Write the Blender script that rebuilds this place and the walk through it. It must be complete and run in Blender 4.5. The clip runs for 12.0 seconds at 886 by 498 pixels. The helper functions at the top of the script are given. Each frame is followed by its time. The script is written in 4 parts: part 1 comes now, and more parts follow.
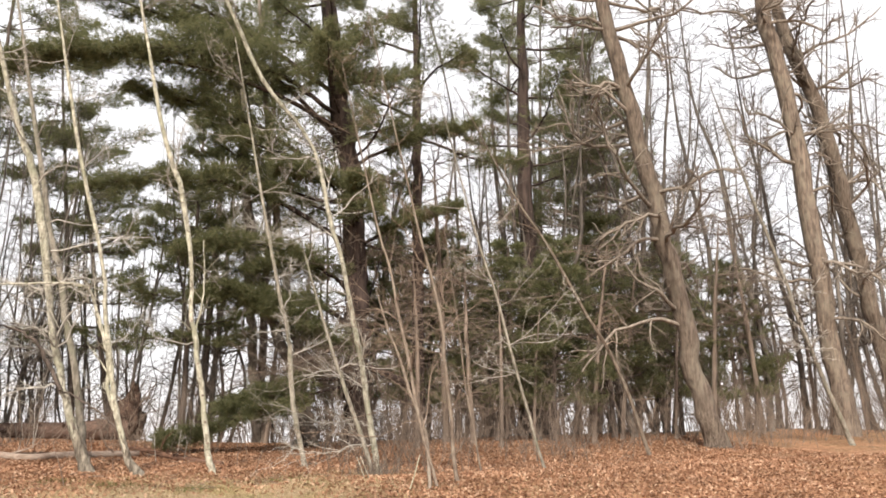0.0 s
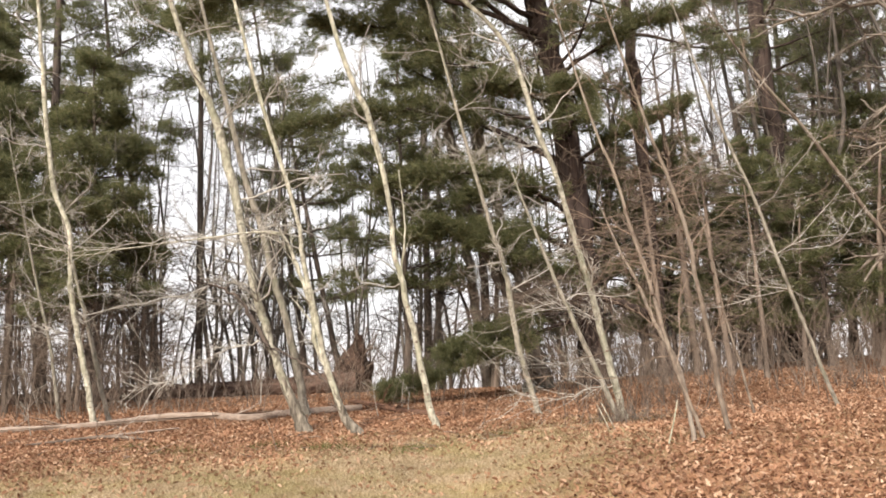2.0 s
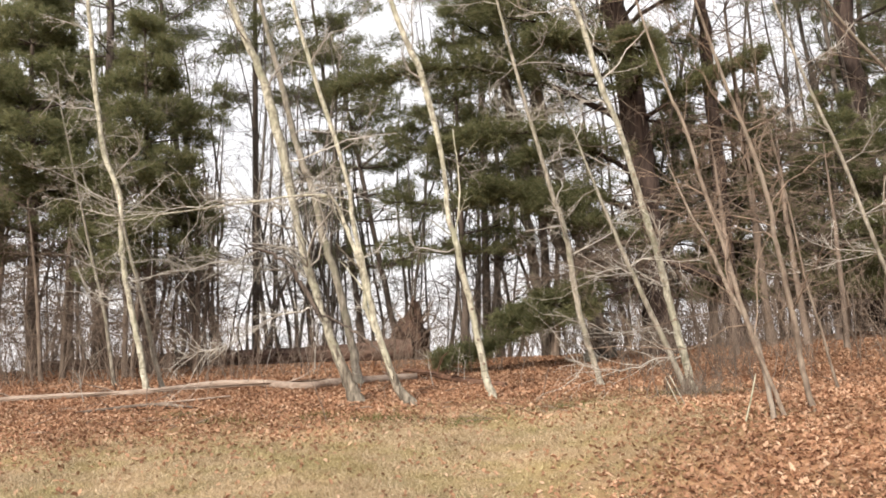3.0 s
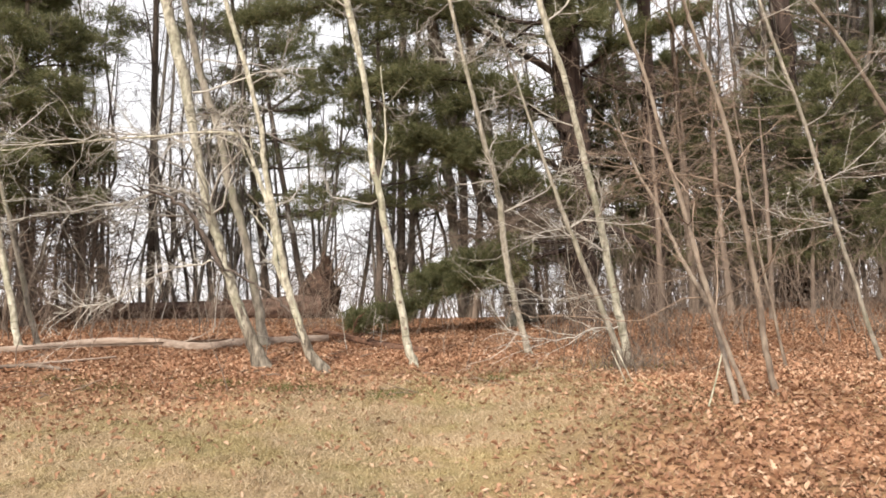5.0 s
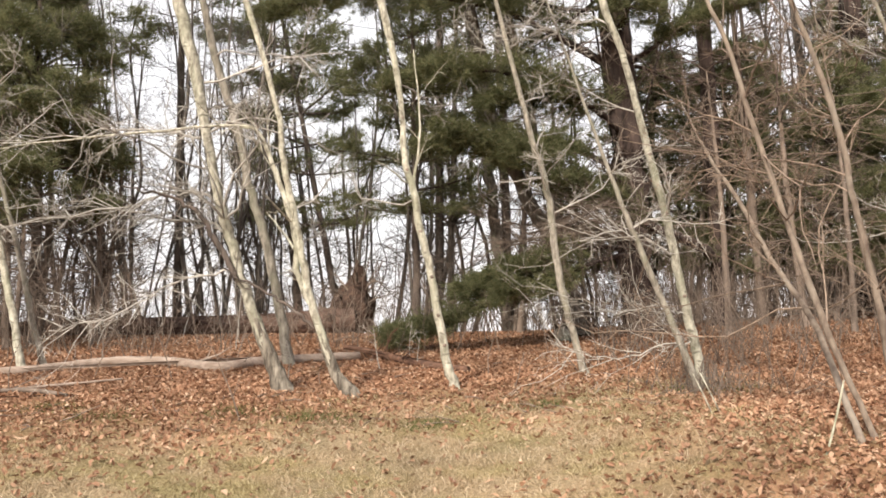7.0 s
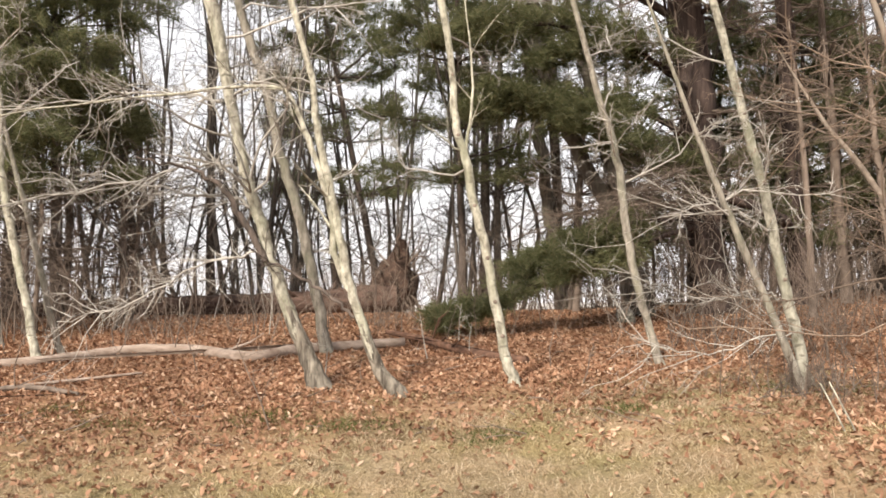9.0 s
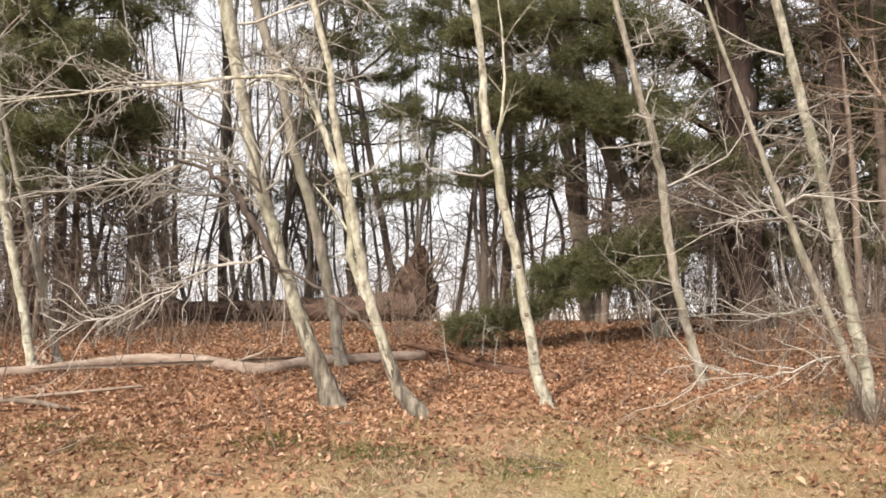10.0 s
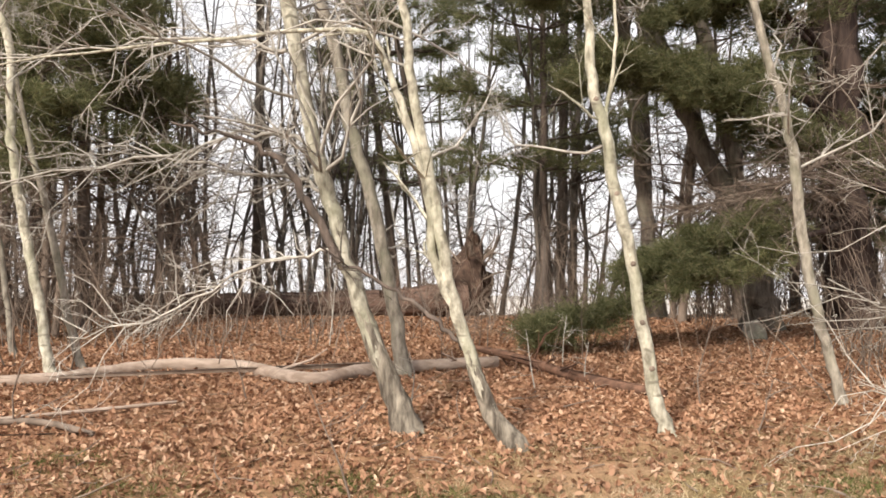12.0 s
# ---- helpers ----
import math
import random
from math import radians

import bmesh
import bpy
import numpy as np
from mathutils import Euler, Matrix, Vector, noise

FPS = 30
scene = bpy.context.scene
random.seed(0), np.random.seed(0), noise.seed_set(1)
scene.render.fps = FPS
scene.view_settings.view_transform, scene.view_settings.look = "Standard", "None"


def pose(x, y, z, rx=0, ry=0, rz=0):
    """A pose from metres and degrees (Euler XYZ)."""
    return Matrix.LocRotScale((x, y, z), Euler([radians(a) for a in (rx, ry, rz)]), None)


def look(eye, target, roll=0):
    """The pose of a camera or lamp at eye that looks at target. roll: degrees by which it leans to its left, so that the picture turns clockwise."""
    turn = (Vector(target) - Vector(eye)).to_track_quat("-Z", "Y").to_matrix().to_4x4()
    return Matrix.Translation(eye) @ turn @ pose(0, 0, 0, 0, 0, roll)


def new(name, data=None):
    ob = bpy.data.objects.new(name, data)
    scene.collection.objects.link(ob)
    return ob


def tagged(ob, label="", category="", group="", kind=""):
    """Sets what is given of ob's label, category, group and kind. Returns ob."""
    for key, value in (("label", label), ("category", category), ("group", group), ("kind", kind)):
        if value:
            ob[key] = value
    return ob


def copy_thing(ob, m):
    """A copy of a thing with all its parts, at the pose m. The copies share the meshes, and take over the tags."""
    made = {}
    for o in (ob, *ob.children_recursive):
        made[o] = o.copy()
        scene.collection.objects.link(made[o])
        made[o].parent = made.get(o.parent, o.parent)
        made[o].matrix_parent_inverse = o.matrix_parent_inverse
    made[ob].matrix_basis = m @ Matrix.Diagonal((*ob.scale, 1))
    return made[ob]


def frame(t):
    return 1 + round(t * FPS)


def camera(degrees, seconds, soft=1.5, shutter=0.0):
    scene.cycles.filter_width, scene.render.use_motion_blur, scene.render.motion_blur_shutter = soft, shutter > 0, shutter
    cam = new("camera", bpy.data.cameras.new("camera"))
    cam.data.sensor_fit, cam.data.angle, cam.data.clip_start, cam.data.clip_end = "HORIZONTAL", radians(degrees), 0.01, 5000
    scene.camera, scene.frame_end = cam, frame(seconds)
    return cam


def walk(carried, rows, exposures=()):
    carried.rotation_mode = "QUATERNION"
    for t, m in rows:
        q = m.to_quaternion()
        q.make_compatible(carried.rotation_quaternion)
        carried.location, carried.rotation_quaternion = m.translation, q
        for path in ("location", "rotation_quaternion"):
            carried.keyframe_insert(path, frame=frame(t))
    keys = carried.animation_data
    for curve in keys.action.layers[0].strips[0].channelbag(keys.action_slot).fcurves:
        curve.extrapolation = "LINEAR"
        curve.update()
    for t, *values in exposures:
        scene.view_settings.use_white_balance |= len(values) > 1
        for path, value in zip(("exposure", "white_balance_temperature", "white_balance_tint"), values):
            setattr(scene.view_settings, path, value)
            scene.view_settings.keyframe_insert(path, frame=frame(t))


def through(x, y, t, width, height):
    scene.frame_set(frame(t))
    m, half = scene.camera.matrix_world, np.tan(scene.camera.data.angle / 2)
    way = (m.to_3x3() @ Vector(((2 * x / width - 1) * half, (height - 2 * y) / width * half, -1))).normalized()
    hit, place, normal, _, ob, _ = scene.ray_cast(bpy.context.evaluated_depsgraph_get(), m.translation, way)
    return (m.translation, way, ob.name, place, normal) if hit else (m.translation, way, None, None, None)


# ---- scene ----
cam = camera(55.0, 12.0, soft=1.7)
walk(cam, [
    (0.0, look((-0.000, 0.000, 1.523), (3.450, 9.071, 3.935), 0.80)),
    (0.5, look((0.141, 0.699, 1.593), (2.408, 10.271, 3.393), -1.37)),
    (1.0, look((0.297, 1.201, 1.637), (1.587, 10.945, 3.479), -3.65)),
    (1.5, look((0.430, 1.582, 1.670), (1.603, 11.349, 3.470), -0.95)),
    (2.0, look((0.537, 1.892, 1.684), (1.498, 11.698, 3.393), -2.13)),
    (2.5, look((0.618, 2.205, 1.708), (0.961, 12.108, 3.049), -2.07)),
    (2.7, look((0.638, 2.304, 1.717), (0.887, 12.210, 3.061), -1.73)),
    (4.3, look((0.557, 3.081, 1.808), (0.864, 13.002, 3.030), -1.20)),
    (4.5, look((0.519, 3.215, 1.824), (1.001, 13.177, 2.550), 1.56)),
    (5.0, look((0.478, 3.486, 1.844), (1.825, 13.362, 2.651), -0.13)),
    (5.5, look((0.518, 3.738, 1.839), (1.400, 13.646, 2.867), -0.85)),
    (6.0, look((0.547, 4.023, 1.840), (1.411, 13.925, 2.939), 1.31)),
    (6.5, look((0.571, 4.329, 1.842), (1.756, 14.192, 2.985), 1.54)),
    (7.0, look((0.597, 4.662, 1.887), (1.485, 14.578, 2.826), -0.50)),
    (7.2, look((0.603, 4.787, 1.907), (1.396, 14.724, 2.698), -2.03)),
    (8.8, look((0.534, 5.643, 2.054), (1.122, 15.618, 2.429), 0.59)),
    (9.0, look((0.522, 5.765, 2.080), (0.966, 15.740, 2.639), -0.66)),
    (9.5, look((0.524, 6.078, 2.101), (1.181, 16.041, 2.652), -0.44)),
    (10.0, look((0.456, 6.406, 2.120), (0.719, 16.382, 2.757), 0.12)),
    (10.5, look((0.333, 6.768, 2.162), (0.460, 16.733, 2.992), 0.33)),
    (11.0, look((0.210, 7.100, 2.174), (0.048, 17.097, 2.314), 1.17)),
    (11.5, look((0.079, 7.353, 2.199), (-0.339, 17.333, 2.670), -0.71)),
    (12.0, look((-0.015, 7.637, 2.250), (-0.016, 17.626, 2.702), 0.49)),
], exposures=[(0.0, 0.45), (12.0, 0.45)])

# ---- world and sun ----
world = bpy.data.worlds.new("world")
scene.world = world
world.use_nodes = True
wn, wl = world.node_tree.nodes, world.node_tree.links
SUN_HEIGHT, SUN_TURN = radians(36), radians(212)
sky = wn.new("ShaderNodeTexSky")
sky.sky_type, sky.sun_disc = "NISHITA", False
sky.sun_elevation, sky.sun_rotation = SUN_HEIGHT, SUN_TURN
sky.air_density, sky.dust_density, sky.ozone_density = 1.0, 6.0, 1.0
veil = wn.new("ShaderNodeMix")
veil.data_type = "RGBA"
veil.inputs[0].default_value = 0.72
wl.new(sky.outputs[0], veil.inputs[6])
veil.inputs[7].default_value = (12.6, 12.2, 12.25, 1)
wl.new(veil.outputs[2], wn["Background"].inputs[0])
wn["Background"].inputs[1].default_value = 0.1
sun_data = bpy.data.lights.new("sun", "SUN")
sun_data.energy, sun_data.angle, sun_data.color = 4.6, radians(7), (1.0, 0.905, 0.785)
sun = new("sun", sun_data)
sun.matrix_world = look((-8, -9, 11.1), (0, 4, 0))


# ---- mesh tools ----
class Geo:
    """Collects tubes and blades, and makes one mesh of them."""

    def __init__(self):
        self.v, self.f, self.n = [], [], 0

    def add(self, verts, faces):
        self.v.append(np.asarray(verts, float).reshape(-1, 3))
        self.f.append((np.asarray(faces, int) + self.n))
        self.n += len(self.v[-1])

    def tube(self, pts, radii, sides=5, rough=0.0, rng=None):
        pts, radii = np.asarray(pts, float), np.asarray(radii, float)
        tan = np.gradient(pts, axis=0)
        tan /= np.linalg.norm(tan, axis=1)[:, None] + 1e-9
        ref = np.array((0.13, 1.0, 0.07)) if abs(tan[0][1]) < 0.8 else np.array((1.0, 0.1, 0.05))
        a = np.cross(tan, ref)
        a /= np.linalg.norm(a, axis=1)[:, None]
        b = np.cross(tan, a)
        ang = np.arange(sides) * 2 * math.pi / sides
        rr = radii[:, None] * np.ones(sides)
        if rough:
            rr = rr * (1 + rough * rng.standard_normal(rr.shape))
        ring = pts[:, None] + rr[..., None] * (np.cos(ang)[None, :, None] * a[:, None] + np.sin(ang)[None, :, None] * b[:, None])
        n = len(pts)
        i, j = np.meshgrid(np.arange(n - 1), np.arange(sides), indexing="ij")
        k = (j + 1) % sides
        quads = np.stack([i * sides + j, i * sides + k, (i + 1) * sides + k, (i + 1) * sides + j], -1).reshape(-1, 4)
        self.add(ring.reshape(-1, 3), quads)
        if sides > 5:
            for row, p in ((0, pts[0]), (n - 1, pts[-1])):
                idx = row * sides + np.arange(sides) - n * sides
                self.add([p], np.stack([np.zeros(sides, int), idx, np.roll(idx, -1), np.roll(idx, -1)], -1))

    def mesh(self, name, material, smooth=True):
        me = bpy.data.meshes.new(name)
        if not self.v:
            return me
        v = np.concatenate(self.v)
        quads = np.concatenate(self.f)
        tri = quads[:, 2] == quads[:, 3] if quads.shape[1] == 4 else np.ones(len(quads), bool)
        size = np.where(tri, 3, 4)
        if quads.shape[1] == 4:
            keep = np.ones(quads.shape, bool)
            keep[tri, 3] = False
            loops = quads[keep]
        else:
            loops = quads.ravel()
        me.vertices.add(len(v))
        me.vertices.foreach_set("co", v.ravel())
        me.loops.add(len(loops))
        me.loops.foreach_set("vertex_index", loops.astype(np.int32))
        me.polygons.add(len(size))
        me.polygons.foreach_set("loop_start", np.concatenate(([0], np.cumsum(size)[:-1])).astype(np.int32))
        me.polygons.foreach_set("use_smooth", np.full(len(size), smooth))
        me.update(calc_edges=True)
        me.materials.append(material)
        return me


def thing(name, base, label, category, group="", kind=""):
    ob = new(name)
    ob.location = base
    ob.empty_display_size = 0.2
    return tagged(ob, label, category, group, kind)


def part(name, geo, material, parent, label="", smooth=True):
    """Links geo as one mesh under parent; its points are in the parent's space."""
    ob = new(name, geo.mesh(name, material, smooth))
    ob.parent = parent
    return tagged(ob, label)


def spline(ctrl, per=5):
    """A smooth line through control points (rows of x, y, z, radius)."""
    c = np.asarray(ctrl, float)
    c = np.vstack([2 * c[0] - c[1], c, 2 * c[-1] - c[-2]])
    out = []
    for i in range(1, len(c) - 2):
        p0, p1, p2, p3 = c[i - 1:i + 3]
        for s in np.arange(per) / per:
            out.append(0.5 * (2 * p1 + (p2 - p0) * s + (2 * p0 - 5 * p1 + 4 * p2 - p3) * s * s + (3 * p1 - p0 - 3 * p2 + p3) * s ** 3))
    out.append(c[-2])
    return np.array(out)


def unit(v):
    return v / (np.linalg.norm(v) + 1e-9)


def wander(start, d, length, n, rng, wobble=0.16, lift=0.0):
    p, d, out = np.array(start, float), unit(np.array(d, float)), [np.array(start, float)]
    for _ in range(n):
        d = unit(d + wobble * rng.standard_normal(3) + np.array((0, 0, lift)))
        p = p + d * (length / n)
        out.append(p.copy())
    return np.array(out)


def bough(geo, start, d, length, r, rng, depth=2, kids=6, lift=0.03, wobble=0.16, tips=None, sides=5, segs=3):
    n = max(3, int(length * 5)) if depth else segs
    pts = wander(start, d, length, min(n, 10 if depth > 1 else 6), rng, wobble, lift)
    geo.tube(pts, np.linspace(r, r * 0.35 if depth else 0.0016, len(pts)), sides if depth > 1 else 3)
    if tips is not None and depth < 2:
        tips.extend((q, unit(pts[-1] - pts[0])) for q in pts[1:])
    if depth:
        for s in np.sort(rng.uniform(0.2, 1.0, kids)):
            k = min(len(pts) - 2, int(s * (len(pts) - 1)))
            t = unit(pts[k + 1] - pts[k])
            side = unit(np.cross(t, rng.standard_normal(3)))
            ang = rng.uniform(0.45, 1.0)
            bough(geo, pts[k], t * math.cos(ang) + side * math.sin(ang), length * rng.uniform(0.3, 0.55) * (1.15 - 0.5 * s), max(r * 0.45, 0.0022), rng,
                  depth - 1, max(2, kids - 2), lift, wobble * 1.15, tips, sides, segs)


# ---- the lie of the land ----
def soft_ramp(v):
    return np.log1p(np.exp(np.clip(v * 2, -30, 30))) / 2


def land(x, y):
    """Height of the ground: a rise up to a low ridge, and a drop behind it."""
    x, y = np.asarray(x, float), np.asarray(y, float)
    z = 0.096 * np.clip(y, -12, 18) + 0.05 * soft_ramp(np.minimum(x, 24) - 3.5)
    q = np.clip((x - 1.4) / 1.8, 0, 1)
    z = z + 0.29 * q * q * (3 - 2 * q) * np.exp(-((y - 10) / 1.9) ** 2)
    z = z + np.where(y > 18, 0.096 * (1 - np.exp(-np.maximum(y - 18, 0))), 0)
    drop = np.maximum(y - 21, 0)
    return z - np.where(drop < 10, 0.035 * drop ** 2, np.minimum(3.5 + 0.7 * (drop - 10), 14))


def litter(x, y):
    """0 on the mown grass, 1 on the fallen leaves: under the trees, and in a drift beside the walk."""
    x, y = np.asarray(x, float), np.asarray(y, float)
    sway = 0.25 * np.sin(x * 2.3) + 0.2 * np.sin(x * 5.1 + 1)
    under = (y - (11.85 + 0.42 * np.clip(x, -2.2, 3)) - sway) / 2.0 + 0.5
    drift = (x - (1.9 + 0.36 * (np.maximum(y, 7.6) - 8)) - 0.3 * np.sin(y * 2.1) - 0.15 * np.sin(y * 5.3)) / 1.9 + 0.5
    return np.clip(np.maximum(under, drift), 0, 1)


# ---- materials ----
def shader(name, rough=0.9):
    m = bpy.data.materials.new(name)
    m.use_nodes = True
    nt = m.node_tree
    b = nt.nodes["Principled BSDF"]
    b.inputs["Roughness"].default_value = rough
    b.inputs["Specular IOR Level"].default_value = 0.25
    return m, nt, b


def ramp(nt, stops):
    r = nt.nodes.new("ShaderNodeValToRGB")
    while len(r.color_ramp.elements) < len(stops):
        r.color_ramp.elements.new(0.5)
    for e, (at, c) in zip(r.color_ramp.elements, stops):
        e.position, e.color = at, (*c, 1)
    return r


def noise_node(nt, scale, detail=4.0, stretch=(1, 1, 1), rough=0.6):
    tc = nt.nodes.new("ShaderNodeTexCoord")
    mp = nt.nodes.new("ShaderNodeMapping")
    mp.inputs["Scale"].default_value = stretch
    n = nt.nodes.new("ShaderNodeTexNoise")
    n.inputs["Scale"].default_value, n.inputs["Detail"].default_value, n.inputs["Roughness"].default_value = scale, detail, rough
    nt.links.new(tc.outputs["Object"], mp.inputs[0])
    nt.links.new(mp.outputs[0], n.inputs["Vector"])
    return n


def mix(nt, a, b, fac, mode="MIX"):
    m = nt.nodes.new("ShaderNodeMix")
    m.data_type, m.blend_type = "RGBA", mode
    for sock, val in ((m.inputs[0], fac), (m.inputs[6], a), (m.inputs[7], b)):
        if hasattr(val, "is_linked"):
            nt.links.new(val, sock)
        else:
            sock.default_value = val if isinstance(val, float) else (*val, 1)
    return m.outputs[2]


def bark(name, dark, light, fine=26.0, stretch=(1, 1, 0.22), patch=None, bump=0.35, rough=0.9, spread=(0.35, 0.68), spots=None):
    """Bark: long grain, blotches at a larger scale, relief, and a little tree-to-tree change."""
    m, nt, b = shader(name, rough)
    n1 = noise_node(nt, fine, 5, stretch)
    r1 = ramp(nt, [(spread[0], dark), (spread[1], light)])
    nt.links.new(n1.outputs["Fac"], r1.inputs[0])
    col = r1.outputs[0]
    n2 = noise_node(nt, 3.2, 3, (1, 1, 0.6))
    if patch:
        r2 = ramp(nt, [(0.5, (0, 0, 0)), (0.66, (1, 1, 1))])
        nt.links.new(n2.outputs["Fac"], r2.inputs[0])
        fac = nt.nodes.new("ShaderNodeMath")
        fac.operation = "MULTIPLY"
        fac.inputs[1].default_value = 0.6
        nt.links.new(r2.outputs[0], fac.inputs[0])
        col = mix(nt, col, patch, fac.outputs[0])
    if spots:
        n3 = noise_node(nt, 9.0, 2, (1, 1, 2.2), 0.4)
        r3 = ramp(nt, [(0.62, (0, 0, 0)), (0.72, (1, 1, 1))])
        nt.links.new(n3.outputs["Fac"], r3.inputs[0])
        col = mix(nt, col, spots, r3.outputs[0])
    info = nt.nodes.new("ShaderNodeObjectInfo")
    vary = nt.nodes.new("ShaderNodeHueSaturation")
    span = nt.nodes.new("ShaderNodeMapRange")
    span.inputs["To Min"].default_value, span.inputs["To Max"].default_value = 0.78, 1.2
    nt.links.new(info.outputs["Random"], span.inputs[0])
    nt.links.new(span.outputs[0], vary.inputs["Value"])
    nt.links.new(col, vary.inputs["Color"])
    nt.links.new(vary.outputs[0], b.inputs["Base Color"])
    bp = nt.nodes.new("ShaderNodeBump")
    bp.inputs["Strength"].default_value, bp.inputs["Distance"].default_value = bump, 0.02
    nt.links.new(n1.outputs["Fac"], bp.inputs["Height"])
    nt.links.new(bp.outputs[0], b.inputs["Normal"])
    return m


def patches(nt):
    """Where the lawn is still green: blotches about half a metre across."""
    n = noise_node(nt, 1.7, 5, (1, 1.2, 1), 0.65)
    r = ramp(nt, [(0.44, (0, 0, 0)), (0.62, (1, 1, 1))])
    nt.links.new(n.outputs["Fac"], r.inputs[0])
    return r.outputs[0]


def leafy(name, stops, rough=0.75, through=0.0, tint=None):
    """Many small pieces, each with a shade of its own."""
    m, nt, b = shader(name, rough)
    g = nt.nodes.new("ShaderNodeNewGeometry")
    r = ramp(nt, stops)
    nt.links.new(g.outputs["Random Per Island"], r.inputs[0])
    n = noise_node(nt, 0.9, 3)
    r2 = ramp(nt, [(0.3, (0.72, 0.72, 0.72)), (0.7, (1.2, 1.2, 1.2))])
    nt.links.new(n.outputs["Fac"], r2.inputs[0])
    col = r.outputs[0]
    if tint:
        col = mix(nt, col, tint, patches(nt), "MULTIPLY")
    nt.links.new(mix(nt, col, r2.outputs[0], 1.0, "MULTIPLY"), b.inputs["Base Color"])
    if through:
        tr = nt.nodes.new("ShaderNodeBsdfTranslucent")
        nt.links.new(r.outputs[0], tr.inputs[0])
        ms = nt.nodes.new("ShaderNodeMixShader")
        ms.inputs[0].default_value = through
        nt.links.new(b.outputs[0], ms.inputs[1])
        nt.links.new(tr.outputs[0], ms.inputs[2])
        nt.links.new(ms.outputs[0], nt.nodes["Material Output"].inputs[0])
    return m


PALE = bark("pale_bark", (0.17, 0.155, 0.12), (0.555, 0.53, 0.435), 20, (1, 1, 0.5), patch=(0.20, 0.205, 0.135), bump=0.35, spots=(0.17, 0.155, 0.12))
PALE_TWIG = bark("pale_twig_bark", (0.27, 0.25, 0.22), (0.48, 0.455, 0.41), 14, bump=0.1)
DULL = bark("dull_grey_bark", (0.12, 0.105, 0.085), (0.33, 0.30, 0.25), 20, (1, 1, 0.4), patch=(0.17, 0.17, 0.12), bump=0.35)
OLD_BARK = bark("old_pine_bark", (0.025, 0.018, 0.016), (0.082, 0.058, 0.049), 12, (1, 1, 0.14), bump=1.0)
FOOT = bark("rough_foot_bark", (0.06, 0.05, 0.04), (0.26, 0.23, 0.185), 24, (1, 1, 0.18), bump=0.9)
RED = bark("red_brown_bark", (0.106, 0.079, 0.061), (0.238, 0.191, 0.149), 16, (1, 1, 0.4), patch=(0.251, 0.218, 0.178), bump=0.3)
RED_TWIG = bark("red_brown_twig_bark", (0.145, 0.104, 0.077), (0.29, 0.222, 0.17), 14, bump=0.1)
BROWN = bark("brown_trunk_bark", (0.062, 0.048, 0.039), (0.19, 0.15, 0.118), 18, (1, 1, 0.18), patch=(0.19, 0.165, 0.13), bump=0.9)
BRANCH = bark("grey_brown_twig_bark", (0.12, 0.10, 0.083), (0.27, 0.23, 0.19), 14, bump=0.1)
GREY = bark("grey_bark", (0.089, 0.074, 0.063), (0.207, 0.178, 0.148), 20, (1, 1, 0.2), patch=(0.200, 0.192, 0.141), bump=0.7)
PINE_BARK = bark("pine_bark", (0.055, 0.045, 0.039), (0.165, 0.13, 0.11), 14, (1, 1, 0.16), bump=1.0)
FAR_BARK = bark("far_bark", (0.062, 0.054, 0.047), (0.175, 0.151, 0.130), 12, (1, 1, 0.2), bump=0.3)
DEAD = bark("dead_twig_bark", (0.11, 0.085, 0.068), (0.23, 0.18, 0.145), 12, bump=0.1)
LOG = bark("weathered_log", (0.24, 0.18, 0.14), (0.45, 0.365, 0.305), 16, (0.25, 1, 1), patch=(0.277, 0.198, 0.152), bump=0.4)
ROOT = bark("root_earth", (0.026, 0.017, 0.013), (0.085, 0.054, 0.04), 9, (1, 1, 1), patch=(0.06, 0.033, 0.023), bump=1.0)
FALLEN = bark("fallen_trunk_bark", (0.055, 0.034, 0.027), (0.19, 0.125, 0.098), 12, (0.3, 1, 1), bump=0.8)
RUST = bark("rust_branch_bark", (0.065, 0.036, 0.025), (0.20, 0.112, 0.075), 14, (0.3, 1, 1), bump=0.6)
STONE = bark("stone", (0.172, 0.158, 0.139), (0.330, 0.304, 0.264), 12, (1, 1, 1), patch=(0.218, 0.231, 0.172), bump=0.5)
NEEDLE = leafy("pine_needles", [(0.0, (0.092, 0.102, 0.046)), (0.5, (0.175, 0.185, 0.09)), (1.0, (0.28, 0.27, 0.15))], 0.6, 0.55)
LEAF = leafy("dry_oak_leaves", [(0.0, (0.15, 0.073, 0.042)), (0.3, (0.28, 0.15, 0.09)), (0.8, (0.39, 0.237, 0.15)), (1.0, (0.53, 0.38, 0.27))], 0.7, 0.15)
GRASS = leafy("dry_grass", [(0.0, (0.205, 0.15, 0.084)), (0.4, (0.35, 0.265, 0.165)), (0.75, (0.46, 0.36, 0.24)), (1.0, (0.61, 0.51, 0.375))], 0.7, 0.2, (0.84, 0.89, 0.72))
GREEN = leafy("green_grass", [(0.0, (0.059, 0.073, 0.02)), (1.0, (0.158, 0.158, 0.053))], 0.7, 0.2)


